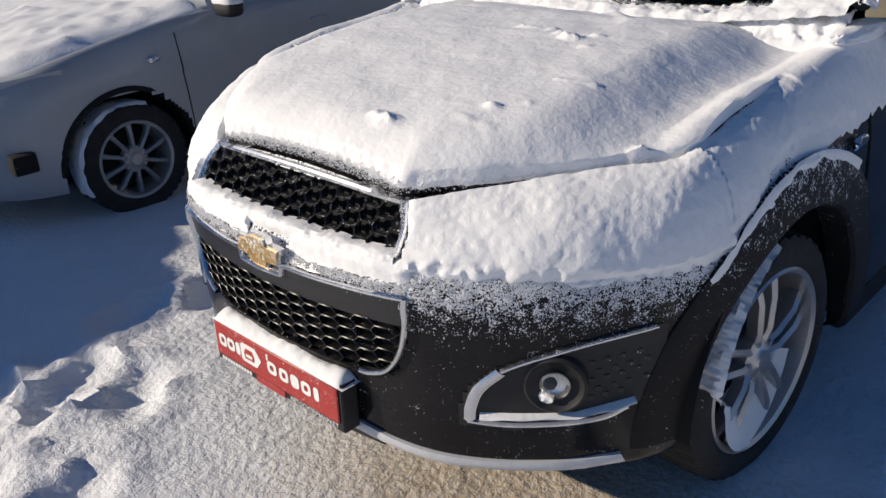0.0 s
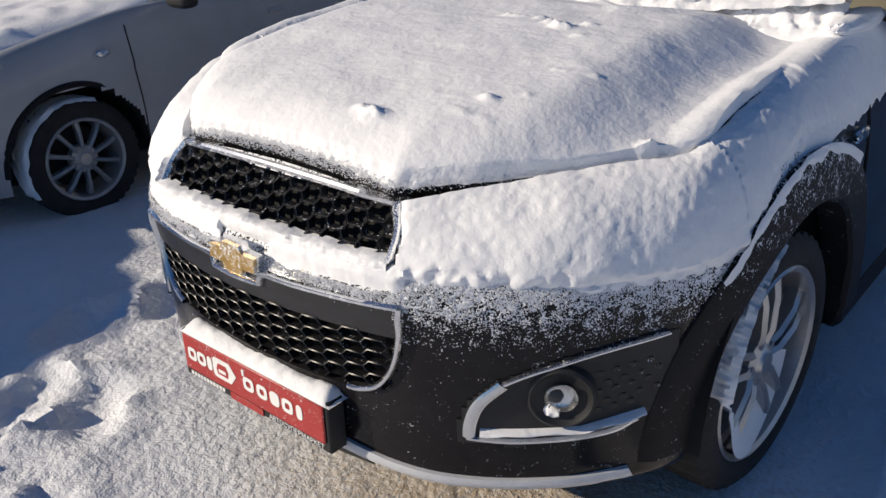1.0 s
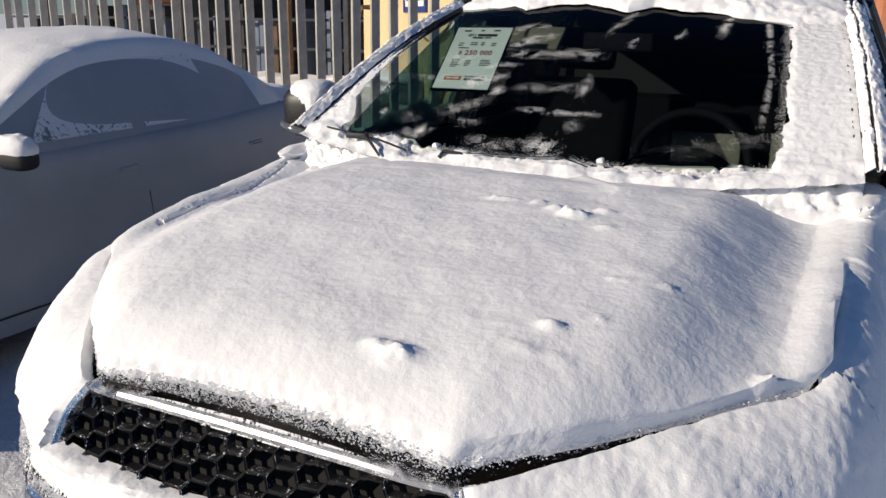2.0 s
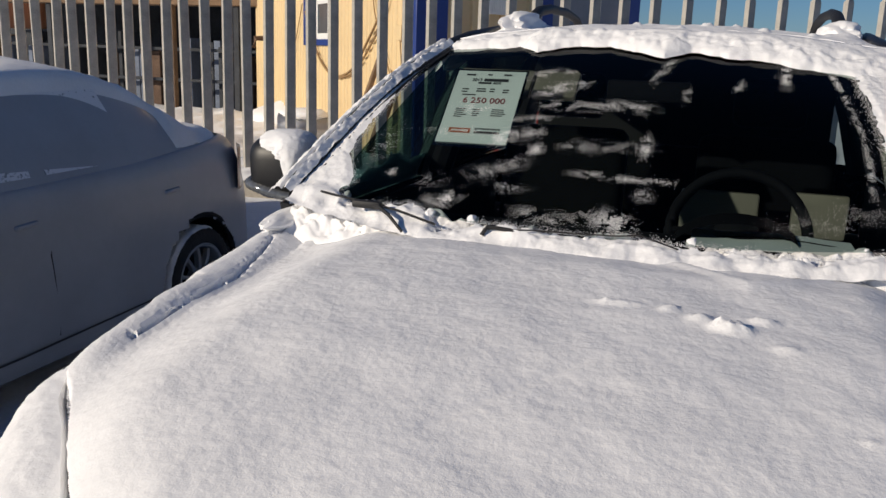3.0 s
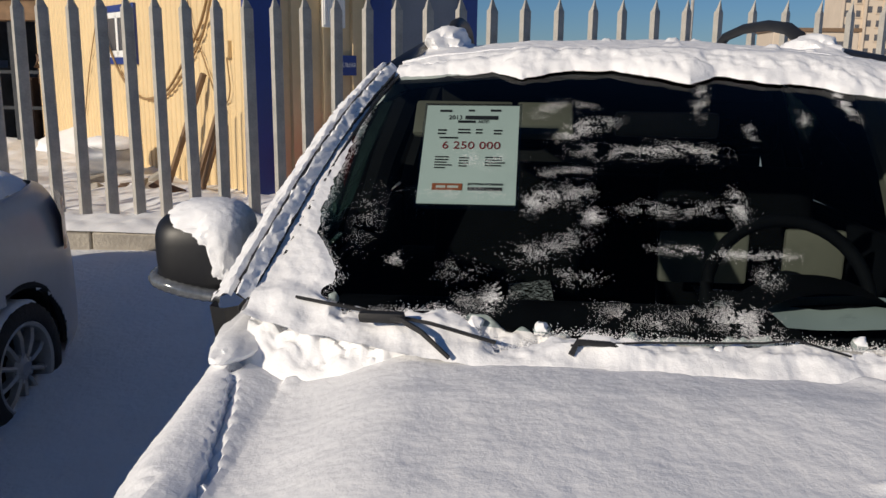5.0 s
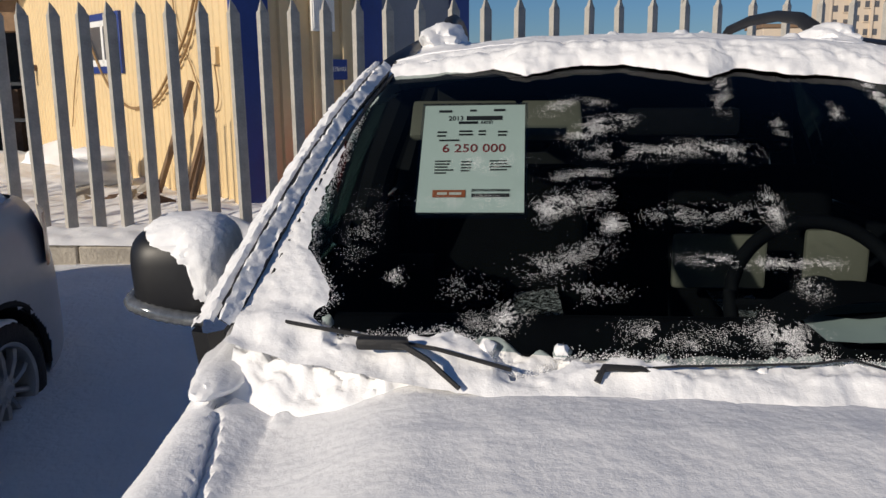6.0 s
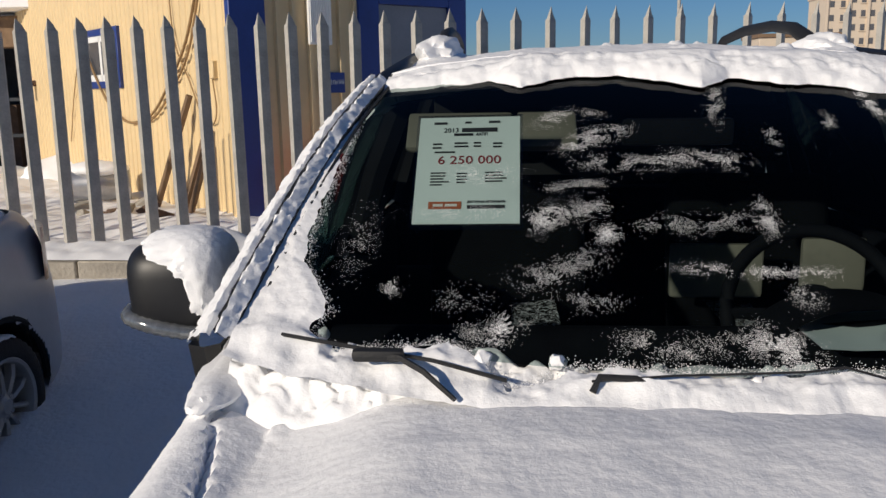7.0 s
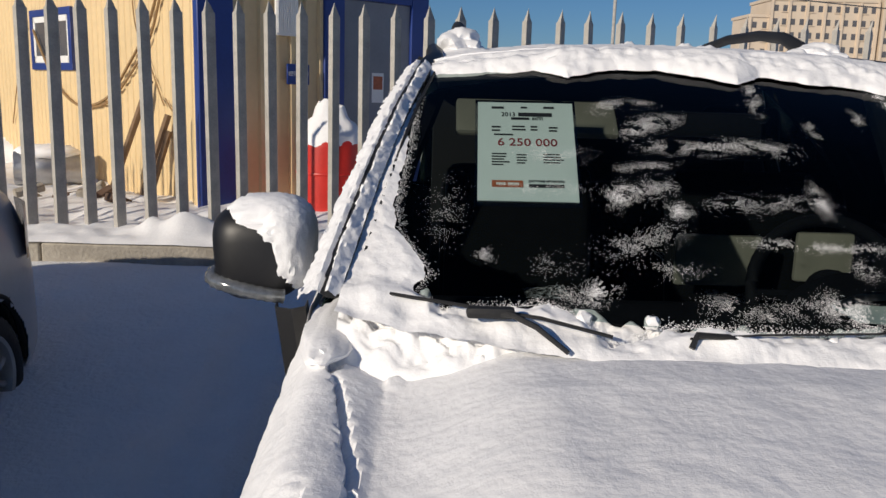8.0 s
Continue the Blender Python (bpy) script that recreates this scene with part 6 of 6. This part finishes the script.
vent = part("vent", box(.68, .90, -.06, -.03, 1.52, 2.15, .004, CM), M_white, cabin, "white vent cover")
for i in range(11):
    part("slat", box(.692 + i * .0185, .702 + i * .0185, -.068, -.058, 1.54, 2.13, .002, CM), M_white, vent)
plaque = part("sign", box(.79, 1.018, -.05, -.034, 1.124, 1.294, .004, CM), M_blue, cabin, "blue door sign with white lettering")
lettering("sign_lettering", "КОТЕЛЬНАЯ", .05, CM @ Matrix.Translation((.904, -.0515, 1.21)) @ pose(0, 0, 0, 90, 0, 0), M_white, plaque, width=.20)
part("socket_box", box(-.05, .0, .24, .35, 1.255, 1.395, .006, CM), M_yellow, cabin, "small yellow junction box")
part("flue_pipe", tube([CM @ Vector(p) for p in ((.0, 5.5, 1.28), (-.16, 5.5, 1.28), (-.18, 5.5, 1.14))], .04, 10), M_brown, cabin, "rusty flue pipe")
for pts, r in (([(-.03, .50, 1.95), (-.035, .75, 1.57), (-.035, 1.1, 1.28), (-.035, 1.6, .96), (-.03, 2.2, .86), (-.03, 2.65, .98), (-.04, 2.95, 1.2), (-.05, 3.3, 1.6)], .013),
               ([(-.03, .45, 1.95), (-.035, .70, 1.50), (-.03, 1.05, 1.22), (-.035, 1.55, .93), (-.03, 2.1, .84)], .011),
               ([(-.03, 1.05, 2.2), (-.03, 1.0, 1.6), (-.03, .75, 1.25), (-.03, .58, 1.0), (-.03, .52, .92)], .006),
               ([(-.03, .30, 1.25), (-.03, .26, 1.0), (-.03, .36, .88), (-.03, .5, .98)], .006),
               ([(-.03, 3.5, 1.7), (-.03, 3.9, 1.1), (-.03, 4.15, .6)], .006)):
    part("cable", tube([CM @ Vector(q) for q in crv(pts, 40)], r, 6), M_cable, cabin, "loose cable sagging on the wall")

for a, b, t in ((1.13, 1.12, .43), (.55, .85, .15), (.42, .72, .03)):
    q0, q1 = CM @ Vector((-.28, a, .06)), CM @ Vector((-.06, a - t, b))
    single("timber", tube([q0, q1], .030, 6), M_wood, "weathered timber leaning against the yellow wall", "timber", group="timbers at the wall")
random.seed(11)
for i in range(9):
    c = CM @ Vector((-.35 - random.random() * .5, .35 + random.random() * 1.0, .12 + random.random() * .08))
    bm = box(-.12, .12, -.04, .04, -.03, .03, .008, Matrix.Translation(c) @ pose(0, 0, 0, random.uniform(-30, 30), random.uniform(-30, 30), random.uniform(0, 180)))
    single("scrap_piece", bm, M_brown if i % 2 else M_conc, "piece of rusty scrap lying by the cabin wall", "scrap", group="scrap by the wall")
c = CM @ Vector((-.45, 2.0, .30))
barrel = thing("metal_drum", "lying steel drum half covered with snow", "drum")
dm = Matrix.Translation(c) @ pose(0, 0, 0, 12, 90, 35)
b1 = lathe([(-.28, .001), (-.28, .15), (-.27, .155), (-.1, .15), (-.09, .157), (.09, .157), (.1, .15), (.27, .155), (.28, .15), (.28, .001)], 28, "z")
b1.transform(dm)
part("drum_shell", b1, M_alloy, barrel)
b2 = bmesh.new()
bmesh.ops.create_icosphere(b2, subdivisions=3, radius=1)
for v in b2.verts:
    v.co = c + Vector((v.co.x * .30, v.co.y * .20, .15 + v.co.z * .07)) * (1 + .0 * v.co.x) + Vector((0, 0, .02 * nz(v.co, 3)))
single("drum_snow", b2, M_snow, "snow lying on the steel drum", "snow", "stuff")
# drifts behind the kerb
BG = np.array([[(x, y, .43 + .12 * smooth01(5.6, 6.4, y) + .06 * fbm((x, y, 2), 1.5) + .03 * fbm((x, y, 6), 6) + .12 * math.exp(-((x + 2.25) / .25) ** 2 - ((y - 5.82) / .18) ** 2) + .16 * math.exp(-((x + .95) / .2) ** 2 - ((y - 5.85) / .15) ** 2)) for x in np.arange(-10, 5, .06)] for y in np.arange(5.60, 11.5, .06)])
single("yard_snow", grid_bm(BG), M_snow, "bank of drifted snow behind the fence", "snow", "stuff")

# red tank
tank = thing("red_tank", "red steel tank standing by the cabin, snow on its domed top", "tank")
TC = Vector((-1.50, 6.92, .42))
tb = lathe([(0, .24), (.03, .27), (.62, .27), (.66, .265), (.72, .24), (.78, .19), (.82, .10), (.83, .001)], 40, "z")
tb.transform(Matrix.Translation(TC))
part("tank_body", tb, M_fire, tank, "red enamel shell")
tb = lathe([(.40, .272), (.405, .276), (.42, .276), (.425, .272)], 40, "z")
tb.transform(Matrix.Translation(TC))
part("tank_band", tb, M_fire, tank)
sn = lathe([(.66, .272), (.72, .262), (.79, .215), (.86, .15), (.93, .12), (.97, .09), (.985, .001)], 40, "z")
for v in sn.verts:
    v.co = v.co * (1 + .06 * nz(v.co, 9)) + Vector((0, 0, -.05 * max(0, nz(v.co, 14))))
sn.transform(Matrix.Translation(TC))
single("tank_snow", sn, M_snow, "bulging cap of snow on the red tank", "snow", "stuff")

# ---------- dark yard and sheds further off ----------
shed = thing("open_shed", "open dark timber shed with stacked boards behind the fence", "shed")
part("shed_beam", box(-16, -5.6, 11.0, 11.3, 2.15, 2.55, .01), M_wood, shed, "pale roof beam")
part("shed_roof", box(-16, -5.4, 10.6, 15, 2.60, 2.75, .02), M_snow, shed, "snowy roof")
part("shed_back", box(-16, -5.4, 14.8, 15, .3, 2.6, .01), M_shed, shed)
part("shed_floor", box(-16, -5.4, 11.4, 15, .2, .45, .01), M_shed, shed)
rs = random.Random(8)
for i in range(9):
    x = -15.5 + i * 1.2
    part("shed_post", box(x - .05, x + .05, 11.05, 11.15, .3, 2.3, .008), M_wood if i % 3 == 0 else M_shed, shed)
for i in range(46):
    x = -15.8 + i * .22
    h = rs.uniform(1.35, 1.75)
    part("stacked_board", box(x, x + rs.uniform(.06, .19), 11.7 + rs.random() * .6, 12.35, .35, h, .004), rs.choice((M_shed, M_shed, M_bluegrey, M_bluegrey, M_brown)), shed)
for z in (.95, 1.45):
    part("shed_rail", box(-16, -5.5, 11.55, 11.62, z, z + .05, .004), M_shed, shed)
part("orange_tarp", box(-13.5, -12.4, 12.6, 12.8, 1.75, 2.3, .02), M_brick, shed, "orange sheet")
bm = bmesh.new()
bmesh.ops.create_icosphere(bm, subdivisions=4, radius=1)
for v in bm.verts:
    v.co = Vector((-5.6, 10.2, .55)) + Vector((v.co.x * .75, v.co.y * .5, v.co.z * .28)) * (1 + .15 * nz(v.co, 2.2))
single("snow_heap", bm, M_snow, "rounded heap of snow in front of the shed", "snow heap", "stuff")

# orange sheet fence and a parked car to the side
yard = thing("sheet_fence", "orange corrugated sheet fence at the far side of the yard", "fence")
bm = bmesh.new()
prev = None
for i in range(46):
    x = .4 + i * .12
    y = 17 + (.04 if i % 4 < 2 else -.04)
    a, b = bm.verts.new((x, y, .4)), bm.verts.new((x, y, 1.95))
    if prev:
        bm.faces.new((prev[0], a, b, prev[1]))
    prev = (a, b)
part("sheet_panel", bm, M_brick, yard, "orange corrugated sheets", False)
side_car = copy_thing(white_car, Matrix.Translation((4.1, 8.0, .22)) @ pose(0, 0, 0, 0, 0, 82))
tagged(side_car, "white saloon car under snow, parked behind the palisade fence")

# wires and a distant lamp post
pole = thing("power_pole", "thin steel pole carrying overhead wires", "pole")
part("pole_shaft", tube([(7.5, 40, 0), (7.5, 40, 7.0)], .08, 8), M_galv, pole)
part("wire", tube(crv([(-30, 40.5, 6.2), (-10, 40, 5.3), (7.5, 40, 6.7)], 30), .03, 5), M_shed, pole)
part("wire", tube(crv([(7.5, 40, 6.7), (25, 40, 5.6), (45, 41, 6.5)], 30), .03, 5), M_shed, pole)


# ---------- the distant blocks of flats ----------
def tower(cx, cy, wide, deep, high, turn, label, wall, cols, storeys):
    t = thing("apartment_building", label, "building", m=Matrix.Translation((cx, cy, 0)) @ pose(0, 0, 0, 0, 0, turn))
    part("wall", box(-wide / 2, wide / 2, 0, deep, 0, high, .1), wall, t, "cream stone facade", False)
    part("parapet", box(-wide / 2 - .3, wide / 2 + .3, -.3, deep + .3, high, high + .8, .1), wall, t, "", False)
    pitch = wide / cols
    me = mesh_of("window", box(-.50, .50, -.06, .12, 0, 1.4, 0), False)
    me.materials.append(M_win)
    sill = mesh_of("sill", box(-.85, .85, -.30, .0, -.25, -.05, 0), False)
    sill.materials.append(wall)
    fin = mesh_of("pilaster", box(-.28, .28, -.45, .0, 0, high, 0), False)
    fin.materials.append(wall)
    for i in range(cols + 1):
        if i % 2 == 0:
            ob = new("pilaster", fin)
            ob.parent = t
            ob.location = (-wide / 2 + i * pitch, 0, 0)
    for k in range(storeys):
        for i in range(cols):
            z = high - (k + 1) * 3.1 + .7
            ob = new("window", me)
            ob.parent = t
            ob.location = (-wide / 2 + (i + .5) * pitch, 0, z)
            if i % 3 == 1:
                s = new("sill", sill)
                s.parent = t
                s.location = (-wide / 2 + (i + .5) * pitch, 0, z)
    return t


tower(91.3, 205, 25.4, 14, 24.4, 0, "cream stone block of flats with rows of windows", M_stone, 12, 7)
tower(76.2, 205.6, 4.8, 12, 20.4, 0, "lower cream stone wing of the block of flats", M_stone, 2, 6)
tower(114, 204, 18, 12, 36, 0, "tall cream and glass block of flats", M_stone, 8, 11)
far_wall = thing("low_building", "long low cream building on the horizon", "building")
part("wall", box(25.6, 34, 90, 96, 0, 5.9, .05), M_stone, far_wall, "", False)
part("roof_band", box(25.4, 34.2, 89.8, 96.2, 5.9, 6.3, .05), M_wood, far_wall, "brown roof band", False)
for i in range(3):
    part("window", box(26.4 + i * 2.6, 27.9 + i * 2.6, 89.9, 90.0, 3.4, 5.0, 0), M_win, far_wall, smooth=False)
